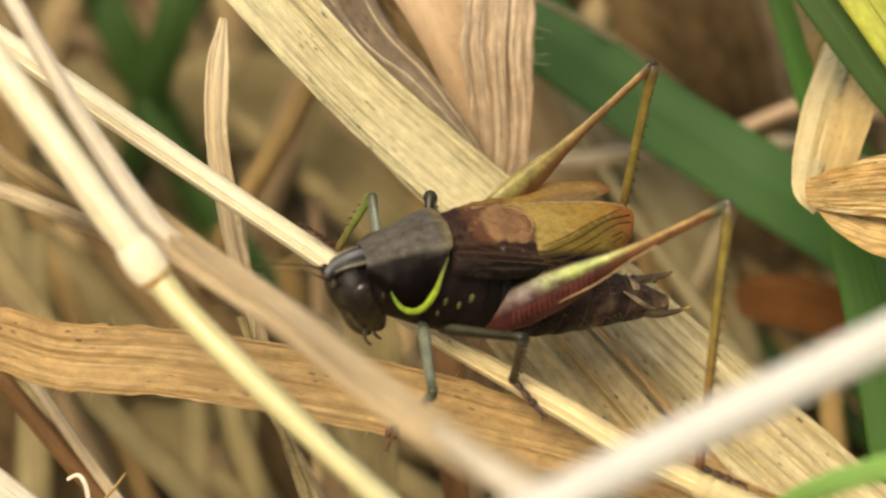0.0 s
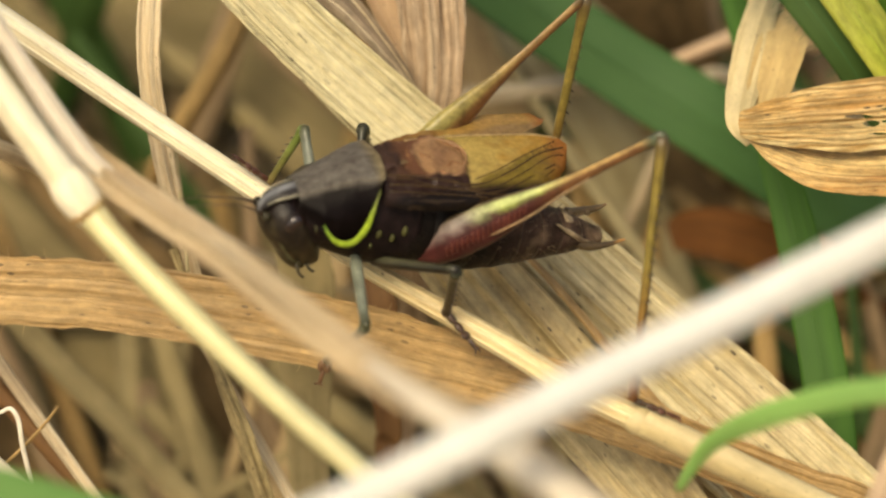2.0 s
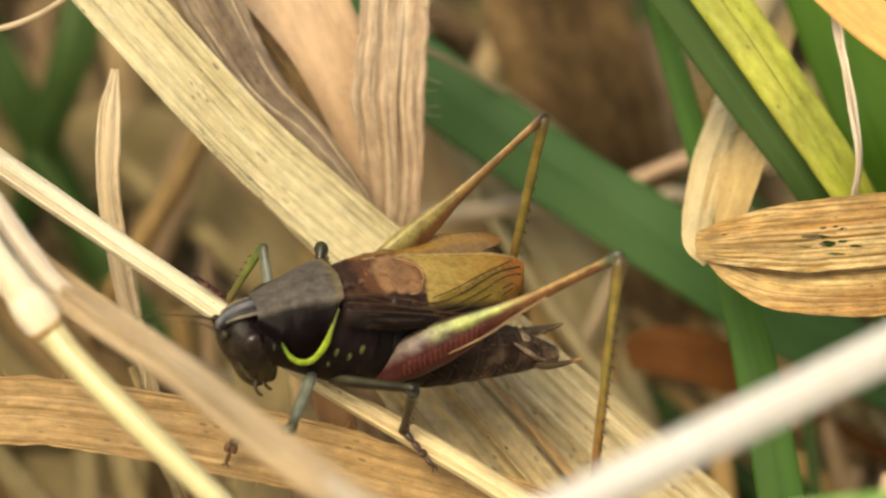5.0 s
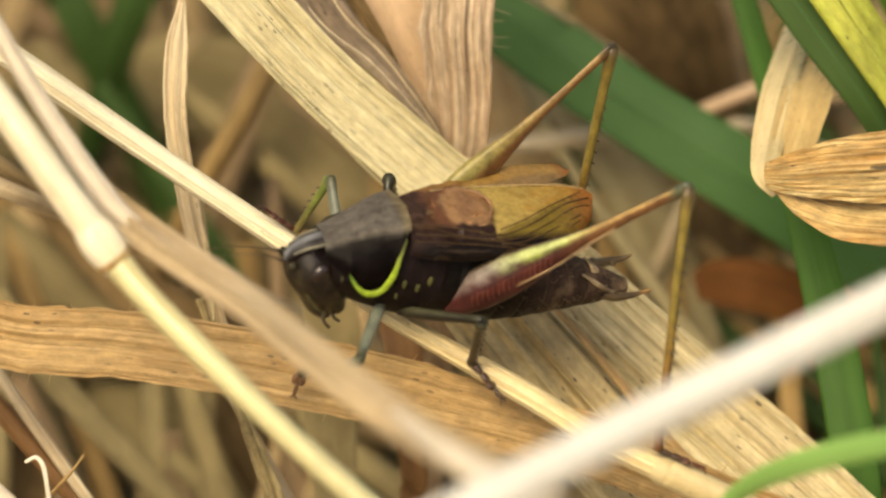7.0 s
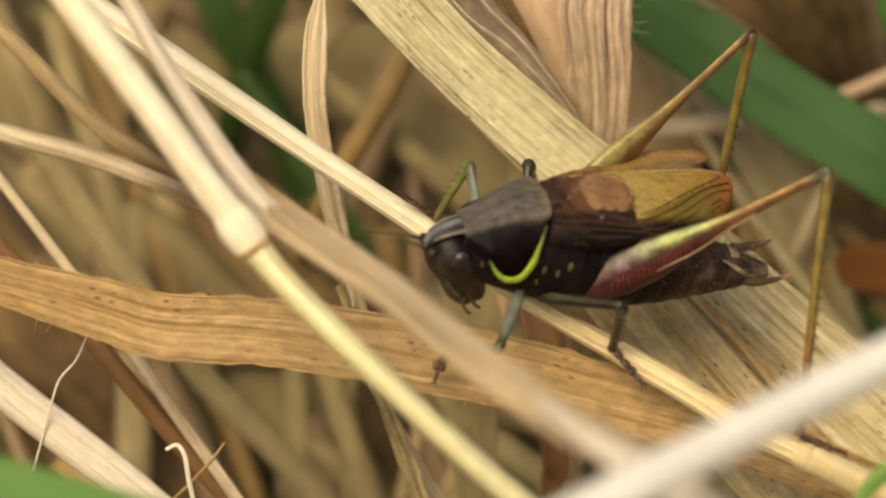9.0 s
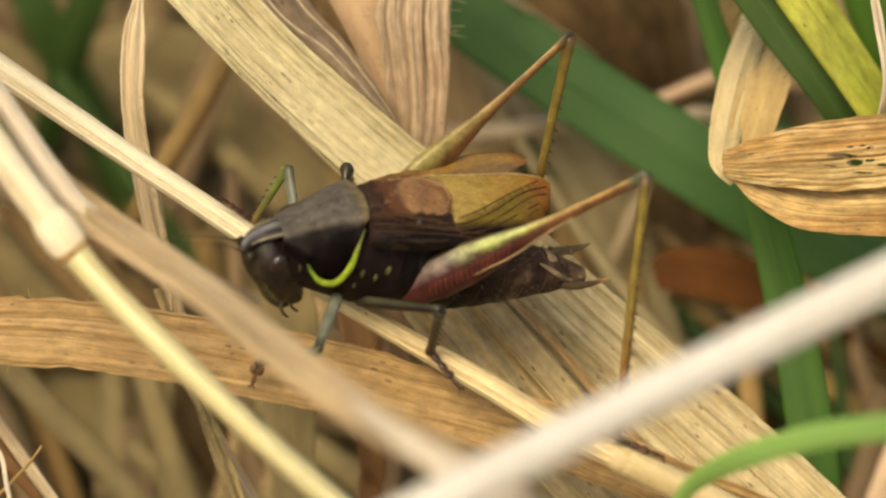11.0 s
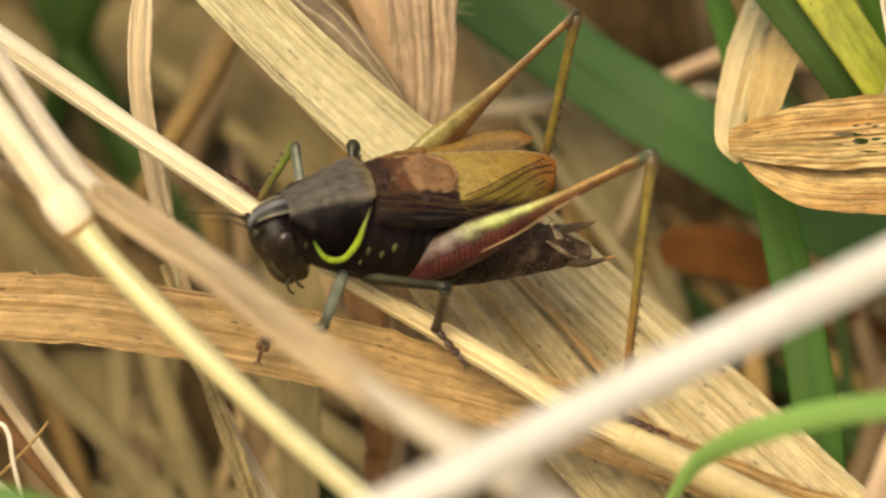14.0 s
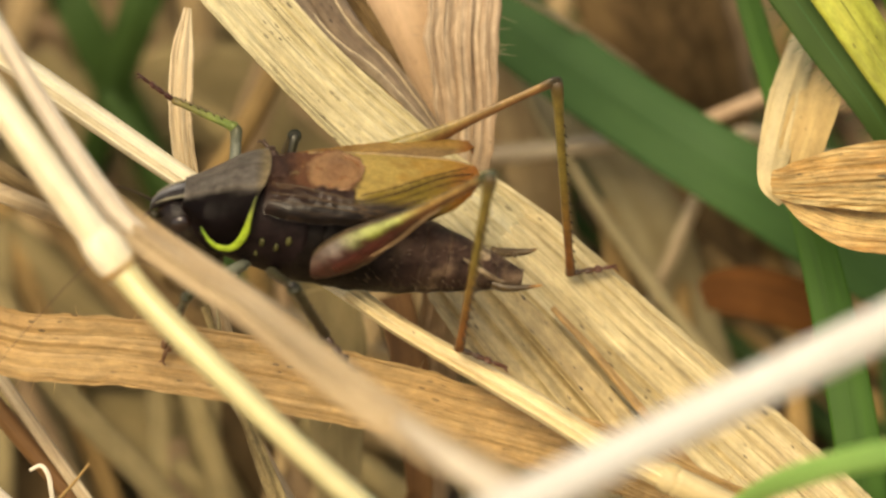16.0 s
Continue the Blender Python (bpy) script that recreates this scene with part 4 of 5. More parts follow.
def cricket_body():
    # thorax and abdomen in one tapering body
    bm = bmesh.new()
    st = smooth_stations([(225, 0, -2, 48, 52), (200, 0, 4, 62, 66), (150, 0, 8, 74, 84), (80, 0, 6, 82, 98), (20, 0, 0, 84, 98)], 22)
    rings(bm, st, 32)
    bit("thorax", bm, M_MATT, cricket, lambda p: blend3(BLACK, (0.012, 0.007, 0.007), 0.5 + p.z / UNIT / 120), "glossy blackish thorax")
    for i in range(9):
        a0 = 40 - i * 45
        ab = [(40, -5, 82, 94), (-60, -8, 82, 90), (-150, -11, 74, 74), (-240, -13, 58, 50), (-310, -15, 40, 32), (-365, -16, 18, 14)]
        cs = []
        for k in range(7):
            a = a0 - k / 6 * 50
            c = knots([(q[0], q[1]) for q in ab[::-1]], a)
            rw = knots([(q[0], q[2]) for q in ab[::-1]], a)
            rh = knots([(q[0], q[3]) for q in ab[::-1]], a)
            lip = 1.0 + 0.035 * math.sin(math.pi * min(1, k / 5)) + (0.015 if k == 5 else 0)
            cs.append((a, 0, c, rw * lip, rh * lip))
        bm = bmesh.new()
        rings(bm, cs, 28)
        edge = (a0 - 42) * UNIT

        def ring_colour(p, e=edge):
            a, z = p.x / UNIT, p.z / UNIT
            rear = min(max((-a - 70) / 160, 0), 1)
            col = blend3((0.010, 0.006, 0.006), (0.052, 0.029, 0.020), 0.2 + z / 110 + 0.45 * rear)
            streak = noise.noise(Vector((p.x * 2600, p.z * 260, p.y * 260)))
            streak = noise.noise(Vector((p.x * 900, p.z * 1500, p.y * 1500))) + 0.5 * streak
            col = blend3(col, (0.22, 0.145, 0.088), (0.15 + 0.5 * rear) * (1.0 * streak + 0.5 * noise.noise(p * 800) - 0.08))
            col = blend3(col, (0.26, 0.18, 0.11), (0.05 + 0.3 * rear) * (0.6 + 1.5 * noise.noise(p * 1800)) if p.x < e else 0.0)
            return blend3(col, (0.007, 0.005, 0.004), (a + 170) / 90)
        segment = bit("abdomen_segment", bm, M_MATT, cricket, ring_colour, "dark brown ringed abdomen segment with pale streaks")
        HIND.append((segment, min(1.0, (i + 1) / 3)))
        if i > 1:
            # short pale bristles
            bm = bmesh.new()
            rnd = random.Random(40 + i)
            for _ in range(26):
                a, _, c, rw, rh = cs[rnd.randrange(6)]
                g = rnd.uniform(-0.5, 2.6)
                n = Vector((-0.9, math.cos(g), math.sin(g)))
                p = Vector((a, math.cos(g) * rw * 0.99, c + math.sin(g) * rh * 0.99))
                ln = rnd.uniform(4, 10)
                thread(bm, [tuple(p), tuple(p + n * ln * 0.5), tuple(p + n * ln + Vector((-ln * 0.3, 0, 0)))], [0.5, 0.4, 0.2], 4, 4)
            bit("bristle", bm, M_LEG, segment, (0.19, 0.13, 0.08), "short pale bristles")
    # yellow dots behind the collar
    for a, b, c, r in ((90, 81, 6, 5.5), (64, 84, 2, 5), (44, 84, 18, 6), (98, 79, -20, 3.5)):
        bm = bmesh.new()
        ball(bm, (a + 8, b, c), (r * 0.9, 5, r * 1.7), u=12, v=8)
        bit("flank_spot", bm, M_CUTICLE, cricket, (0.062, 0.060, 0.022), "dull yellow spot")
    # pronotum: flat disc and two side lobes
    low = [(98, 112), (104, 94), (109, 68), (113, 38), (118, 15), (128, -5), (142, -15), (160, -18), (180, -10), (203, 5), (222, 12), (245, 22)]
    top = [(95, 118), (120, 114), (150, 103), (190, 80), (225, 61), (245, 52)]
    half = [(95, 63), (130, 56), (180, 42), (245, 31)]
    grid, uvs = [], []
    for i in range(34):
        a = 246 - i / 33 * 150
        t0, h, b0 = knots(top, a), knots(half, a), knots(low, a)
        row, ru = [], []
        for j in range(41):
            q = j / 40 * 2 - 1
            s = abs(q)
            side = 1 if q > 0 else -1
            if s < 0.4:
                y, z, da = h * s / 0.4, t0 - 7 * (s / 0.4) ** 2 + 2.5 * math.exp(-(s / 0.05) ** 2), 0.0
            else:
                k = (s - 0.4) / 0.6
                wide = knots([(95, 86), (170, 86), (215, 74), (246, 55)], a)
                y = h + (wide - h) * math.sin(min(1, k * 1.5) * math.pi / 2) * min(1, max(0, (t0 - 7 - b0) / 60))
                z = (t0 - 7) * (1 - k) + b0 * k
            da = 8 * (1 - (s / 0.4) ** 2) if s < 0.4 and a < 130 else 0
            row.append(Vector(((a - da * (130 - a) / 35 if a < 130 else a) + 14 * (246 - a) / 150, side * y, z)) * UNIT)
            ru.append((q, a))
        grid.append(row)
        uvs.append(ru)
    bm = bmesh.new()
    sheet_mesh(bm, grid, uvs)
    bmesh.ops.solidify(bm, geom=bm.faces[:], thickness=2.2 * UNIT)

    def shield(p):
        a, b, c = p.x / UNIT, abs(p.y) / UNIT, p.z / UNIT
        a = (a - 14 * 246 / 150) / (1 - 14 / 150)
        h = knots(half, a)
        disc = blend3((0.165, 0.145, 0.125), (0.25, 0.195, 0.11), (116 - a) / 18)
        # Cool grey streaks paint in a lustre; the material itself has little gloss.
        disc = blend3(disc, (0.30, 0.27, 0.235), 0.6 * noise.noise(Vector((a * 0.03, b * 0.35, 1))) + 0.35 * noise.noise(Vector((a * 0.25, b * 0.3, 5))) - 0.05)
        disc = blend3(disc, (0.035, 0.022, 0.016), 0.4 * math.exp(-(b / 2.5) ** 2) + 0.75 * noise.noise(Vector((a * 0.05, b * 0.09, 3))) - 0.1)
        disc = blend3(disc, (0.24, 0.205, 0.14), 0.18 * math.exp(-((b - h) / 4) ** 2))
        return blend3(disc, BLACK, (b - h - 1) / 7)
    bit("pronotum", bm, M_SHIELD, cricket, shield, "grey-brown saddle shield with black sides, sheen painted on its top")
    # yellow-green hem round each lobe
    for side in (1, -1):
        path = [(121, 79, 98), (124, 84, 78), (127, 88, 54), (130, 91, 30), (137, 92, 8), (149, 93, -7), (167, 93, -11), (184, 91, -6), (198, 87, 6), (209, 83, 20)]
        bm = bmesh.new()
        n = 30
        cs = [Vector((p[0], p[1] * side, p[2])) * UNIT for p in spline(path, n)]
        rr = [lerp([1.0, 2.2, 4.4, 6.8, 7.4, 7, 6.2, 4.8, 3, 1.0], i / (n - 1)) * UNIT for i in range(n)]
        tube(bm, cs, rr, 10, flat=0.4, up=Vector((0, side, 0)))
        bit("collar_hem", bm, M_CUTICLE, cricket, lambda p: blend3(blend3(LIME, (0.20, 0.22, 0.07), (p.z / UNIT - 40) / 40), (0.12, 0.20, 0.03), (p.x / UNIT - 180) / 24), "bright yellow-green hem")
    # head
    bm = bmesh.new()
    ball(bm, (0, 0, 0), (1, 1, 1), u=36, v=28)
    for v in bm.verts:
        p = v.co / UNIT
        z = p.z
        z2 = z if z < 0 else z * (1 - 0.22 * z)
        v.co = Vector((234 + p.x * (56 - 10 * max(0, z)) + 16 * z2 - 44 * max(0, -z) ** 1.6, p.y * (59 - 12 * max(0, -z) ** 1.5 - 14 * max(0, z) ** 2), -32 + z2 * 80)) * UNIT
    bit("head", bm, M_CUTICLE, cricket, lambda p: blend3(blend3(blend3((0.017, 0.012, 0.008), (0.036, 0.030, 0.013), (-40 - p.z / UNIT) / 70), (0.046, 0.036, 0.018), 1.4 * noise.noise(p * 1500) + 0.7 * noise.noise(p * 4200) - 0.3), BLACK, (p.z / UNIT + 10) / 25), "dark olive brown head")
    bm = bmesh.new()
    rings(bm, smooth_stations([(226, 0, 46, 24, 8), (250, 0, 36, 24, 11), (274, 0, 22, 21, 13), (292, 0, 6, 17, 13), (301, 0, -6, 9, 8)], 12), 18)
    # The bluish grey along the middle is a highlight put into the colour.
    bit("vertex", bm, M_CUTICLE, cricket, lambda p: blend3((0.13, 0.13, 0.135), (0.016, 0.013, 0.012), (abs(p.y) / UNIT - 5) / 5 + 0.5 * noise.noise(p * 2500)), "dark ridged crown of the head with a grey highlight painted in")
    for side in (1, -1):
        bm = bmesh.new()
        thread(bm, [(228, 23 * side, 48), (250, 24 * side, 39), (274, 21 * side, 27), (292, 16 * side, 12)], [2.2, 2.6, 2.6, 1.8])
        bit("crown_line", bm, M_CUTICLE, cricket, (0.16, 0.145, 0.105), "pale line on the crown")
        bm = bmesh.new()
        ball(bm, (243, 46 * side, -8), (19, 11, 22), rot=pose(0, 0, 0, 0, -20, 8 * side))
        bit("eye", bm, M_EYE, cricket, (0.017, 0.009, 0.007), "dark glossy eye")
        bm = bmesh.new()
        thread(bm, [(228, 48 * side, 34), (214, 56 * side, 14), (206, 58 * side, -12)], [2.5, 3, 2])
        bit("cheek_line", bm, M_CUTICLE, cricket, (0.075, 0.075, 0.04), "pale line behind the eye")
        bm = bmesh.new()
        thread(bm, [(276, 30 * side, -18), (262, 42 * side, -44), (236, 47 * side, -74), (206, 42 * side, -92)], [1.6, 2.4, 2.2, 1.4])
        bit("face_line", bm, M_CUTICLE, cricket, (0.085, 0.078, 0.036), "dull olive line down the face")
        bm = bmesh.new()
        thread(bm, [(200, 26 * side, -88), (208, 36 * side, -100), (202, 42 * side, -112), (192, 42 * side, -118)], [3.5, 3.4, 3, 2.8])
        bit("palp", bm, M_LEG, cricket, (0.045, 0.035, 0.018), "jointed mouth feeler")
        bm = bmesh.new()
        thread(bm, [(192, 18 * side, -88), (184, 30 * side, -104), (172, 34 * side, -110)], [3.4, 3.2, 2.6])
        bit("palp", bm, M_LEG, cricket, (0.045, 0.035, 0.018), "jointed mouth feeler")
        bm = bmesh.new()
        ball(bm, (292, 24 * side, -8), (9, 9, 9), u=14, v=10)
        bit("antenna_socket", bm, M_CUTICLE, cricket, (0.028, 0.024, 0.013))
    bm = bmesh.new()
    rings(bm, smooth_stations([(244, 0, -70, 26, 18), (226, 0, -88, 30, 20), (202, 0, -102, 28, 18), (184, 0, -110, 17, 10)], 10), 18)
    bit("mouth", bm, M_CUTICLE, cricket, (0.040, 0.033, 0.018), "olive lower face")
    # cerci and tail plates
    for side, sub in ((1, 0), (-1, 26)):
        bm = bmesh.new()
        thread(bm, [(-308, 26 * side, -18 + sub), (-338, 36 * side, -19 + sub), (-370, 39 * side, -11 + sub), (-404 + 18 * (side < 0), 36 * side, 1 + sub)], [9.5, 8.5, 5.5, 2])
        ball(bm, (-350, 28 * side, -16 + sub), (6, 6, 4), u=10, v=8)
        tail = bit("cercus", bm, M_LEG, cricket, lambda p: blend3((0.07, 0.045, 0.02), (0.40, 0.20, 0.06), (-p.x / UNIT - 380) / 18), "brown tail feeler with an orange tip")
        HIND.append((tail, 1.0))
    bm = bmesh.new()
    rings(bm, smooth_stations([(-286, 0, 22, 22, 7), (-306, 0, 13, 18, 6), (-320, 0, 4, 12, 5), (-330, 0, -4, 5, 3)], 10), 16)
    thread(bm, [(-258, 44, 28), (-288, 41, 12), (-316, 36, -4), (-338, 30, -14)], [2, 5, 5.5, 3], 16, 8)
    plate = bit("tail_plate", bm, M_MATT, cricket, lambda p: blend3((0.10, 0.062, 0.035), (0.36, 0.275, 0.17), 0.5 + 1.4 * noise.noise(Vector((p.x * 300, p.y * 3500, p.z * 2000)))), "pale streaked tail plate")
    HIND.append((plate, 1.0))


# the folded forewings: height of the back, then for each wing its inner edge, shoulder and hem, out from the mid line, along the body
WING_TOP = [(-270, 150), (-200, 147), (-120, 138), (-40, 129), (60, 118), (104, 110)]
WINGS = {1: ([(-262, -26), (-254, -44), (-200, -55), (-100, -60), (0, -58), (70, -45), (106, -36)],
             [(-262, -14), (-254, 4), (-225, 28), (-180, 48), (-80, 62), (60, 62), (106, 52)],
             [(-262, -8), (-254, 14), (-225, 46), (-180, 78), (-80, 94), (60, 94), (106, 80)]),
         -1: ([(-250, 112), (-238, 92), (-150, 42), (0, 0), (106, -36)],
              [(-250, 124), (-238, 144), (-150, 134), (-50, 102), (40, 72), (106, 52)],
              [(-250, 130), (-238, 160), (-150, 160), (-50, 130), (40, 102), (106, 80)])}
WING_LOW = [(-262, 128), (-225, 104), (-120, 84), (0, 66), (104, 62)]


def drum_shape(a, b):
    return ((a + 8) / 50) ** 2 + ((b - 4) / 58) ** 2


def wing_point(a, q, side):
    """A place on the folded forewing: q from its inner edge (0) over the shoulder (0.55) to the lower hem (1)."""
    inner, shoulder, hem = (knots(table, a) for table in WINGS[side])
    t0, low = knots(WING_TOP, a), knots(WING_LOW, a)
    if q < 0.55:
        k = q / 0.55
        y = inner + (shoulder - inner) * k
        z = t0 - 14 * k ** 2
    else:
        k = (q - 0.55) / 0.45
        y = shoulder + (hem - shoulder) * math.sin(k * math.pi / 2)
        z = (t0 - 14) + (low - t0 + 14) * k ** 1.2
    if side > 0:
        d = drum_shape(a, y)
        z += 7 * max(0.0, 1 - d) + 4 * math.exp(-((d - 1) / 0.16) ** 2)
    else:
        z += 0.08 * (min(y, shoulder) - inner) * min(1.0, max(0.0, (90 - a) / 60))
    return y * side, z


def across_wing(a, b):
    """The q at which the upper wing lies b out from the mid line."""
    lo, hi = 0.0, 1.0
    for _ in range(20):
        m = (lo + hi) / 2
        if wing_point(a, m, 1)[0] < b:
            lo = m
        else:
            hi = m
    return lo


def cricket_wings():
    for side, lift, label in ((-1, 0.0, "brown folded forewing beneath"), (1, 4.0, "brown veined forewing folded on top")):
        grid, uvs = [], []
        for i in range(84):
            a = 106 - i / 83 * (368 if side > 0 else 356)
            row, ru = [], []
            for j in range(45):
                q = j / 44
                y, z = wing_point(a, q, side)
                z += lift + 0.3 * math.sin(a * 0.35 + q * 9) + 2.0 * noise.noise(Vector((a * 0.03, q * 4, side))) + (5.0 * noise.noise(Vector((a * 0.06, q * 7, side + 4))) if -60 < a < 90 and q < 0.7 else 0)
                row.append(Vector((a, y, z)) * UNIT)
                ru.append((q * 10, a * 0.03))
            grid.append(row)
            uvs.append(ru)
        bm = bmesh.new()
        sheet_mesh(bm, grid, uvs)
        bmesh.ops.solidify(bm, geom=bm.faces[:], thickness=1.8 * UNIT)

        def membrane(p, side=side):
            a, b = p.x / UNIT, p.y * side / UNIT
            mott = noise.noise(Vector((a * 0.05, b * 0.06, 9)))
            if side < 0:
                sh = knots(WINGS[-1][1], a)
                strip = blend3((0.34, 0.17, 0.055), (0.52, 0.33, 0.105), (20 - a) / 80 + 0.5 * mott)
                col = blend3((0.36, 0.235, 0.105), strip, (b - sh + 50 + 8 * mott) / 12)
                col = blend3(col, (0.13, 0.07, 0.05), (a - 50) / 30)
                return blend3(col, (0.42, 0.18, 0.05), (-a - 215) / 25)
            col = blend3((0.20, 0.09, 0.045), (0.085, 0.045, 0.03), (a - 52) / 25 + 0.5 * mott)
            drum = drum_shape(a, b) + 0.22 * mott
            col = blend3(col, (0.45, 0.265, 0.135), (1.0 - drum) / 0.2)
            col = blend3(col, (0.36, 0.20, 0.105), (0.45 - drum) / 0.3 * (0.6 + mott))
            bound = 62 + 0.56 * (a + 63)
            pale = blend3((0.60, 0.45, 0.15), (0.47, 0.29, 0.07), (-a - 90) / 110 + 0.6 * mott)
            col = blend3(col, pale, (drum - 1.06) / 0.12 if a < -8 else 0)
            olive = blend3((0.29, 0.21, 0.04), (0.33, 0.18, 0.04), (-a - 170) / 70)
            col = blend3(col, olive, ((b - bound + 8 * mott) / 9) if a < -30 else 0)
            col = blend3(col, (0.40, 0.165, 0.04), (-a - 210) / 40)
            col = blend3(col, (0.048, 0.024, 0.018), (b - 46 + 5 * noise.noise(Vector((a * 0.05, 1, 0)))) / 9 if a > -50 else 0)
            streak = noise.noise(Vector((a * 0.012, b * 0.22, 2))) + 0.6 * noise.noise(Vector((a * 0.03, b * 0.5, 6)))
            col = blend3(col, (0.016, 0.010, 0.007), (b - 68 - 0.06 * a) / 14)
            col = blend3(col, (0.14, 0.085, 0.050), 0.8 * streak - 0.14 if b > 40 + 0.2 * (a + 50) else 0)
            return col
        wing = bit("forewing", bm, M_WING, cricket, membrane, label)
        if side > 0:
            # veins stand proud of the membrane
            veins = [([(-60, 62), (-110, 40), (-170, 6), (-240, -32)], 1.1),
                     ([(-20, 68), (-70, 70), (-130, 46), (-200, 2), (-252, -18)], 1.6),
                     ([(-40, 76), (-90, 76), (-150, 52), (-215, 10), (-250, -2)], 1.2),
                     ([(-60, 84), (-110, 78), (-160, 60), (-225, 24)], 1.4),
                     ([(-70, 90), (-115, 84), (-165, 70), (-222, 34)], 1.1),
                     ([(96, 42), (50, 50), (10, 62), (-30, 66)], 2.0),
                     ([(98, 60), (40, 70), (-40, 78), (-120, 82), (-180, 68)], 1.5),
                     ([(100, 70), (40, 80), (-60, 86), (-140, 86)], 1.3),
                     ([(90, 50), (60, 58), (20, 70), (-20, 76), (-70, 80)], 1.2)]
            for k in range(10):
                a = -100 - k * 14
                b = 70 + 0.593 * (a + 63)
                veins.append(([(a, b), (a - 4, b + 6), (a - 6, b + 12)], 0.45))
            for path, r in veins:
                bm = bmesh.new()
                pts = []
                for a, b in path:
                    y, z = wing_point(a, across_wing(a, b), 1)
                    pts.append((a, y, z + lift + 1.2))
                thread(bm, pts, [r], 22, 6)
                bit("vein", bm, M_WING, wing, (0.075, 0.042, 0.018))
            # pale folded edge, and the wrinkled rim of the drum
            bm = bmesh.new()
            thread(bm, [(a, *wing_point(a, 0.02, 1)) for a in (40, -40, -120, -200, -250)], [1.5, 2.4, 2.4, 1.6], 22, 8)
            for v in bm.verts:
                v.co.z += (lift + 0.6) * UNIT
            bit("wing_edge", bm, M_WING, wing, (0.36, 0.245, 0.11), "pale folded wing edge")
            bm = bmesh.new()
            pts = []
            for k in range(15):
                g = math.pi * (-0.6 + 1.15 * k / 14)
                swell = 1 + 0.10 * noise.noise(Vector((k * 0.5, 3.0, 1.0)))
                a, b = -8 - 50 * math.cos(g) * swell, 4 + 52 * math.sin(g) * swell
                y, z = wing_point(a, across_wing(a, b), 1)
                pts.append((a, y, z + lift))
            thread(bm, pts, [0.6, 2.4, 1.6, 3.0, 1.4, 2.6, 0.6], 60, 6)
            bit("drum_rim", bm, M_WING, wing, (0.34, 0.19, 0.095), "raised rim of the singing drum")
            for a0, b0, a1, b1, r in ((44, -20, 40, 34, 2.4), (20, -6, 14, 26, 1.8), (-8, 30, -52, 22, 2.0), (-20, -40, -60, -14, 2.0), (10, 40, -20, 50, 2.2)):
                bm = bmesh.new()
                pts = []
                for k in range(6):
                    f = k / 5
                    a, b = a0 + (a1 - a0) * f + 5 * math.sin(f * 6 + a0), b0 + (b1 - b0) * f + 3 * math.sin(f * 9)
                    y, z = wing_point(a, across_wing(a, b), 1)
                    pts.append((a, y, z + lift))
                thread(bm, pts, [r * 0.4, r, r, r * 0.4], 16, 6)
                bit("wrinkle", bm, M_WING, wing, (0.30, 0.145, 0.062))


# ---- legs ----
def home_local(x, y, w):
    return HOME.inverted() @ at(x, y, w * UNIT * 1000)


def aim(p, q, hint):
    """A pose at p with its x axis towards q and its z axis on the hint's side."""
    x = (q - p).normalized()
    z = hint - x * hint.dot(x)
    if z.length < 1e-9:
        z = x.orthogonal()
    z.normalize()
    y = z.cross(x)
    m = Matrix((x, y, z)).transposed().to_4x4()
    m.translation = p
    return m


def bend(hip, foot, l1, l2, hint):
    """The knee of a leg with two stiff bones, on the hint's side; a foot out of reach is drawn in."""
    d = foot - hip
    r = min(max(d.length, abs(l1 - l2) * 1.02 + 1e-6), (l1 + l2) * 0.998)
    d.normalize()
    foot = hip + d * r
    k = (l1 * l1 - l2 * l2 + r * r) / (2 * r)
    h = math.sqrt(max(l1 * l1 - k * k, 1e-12))
    side = hint - hip
    side = (side - d * side.dot(d)).normalized()
    return hip + d * k + side * h, foot, side


LEGS = {}


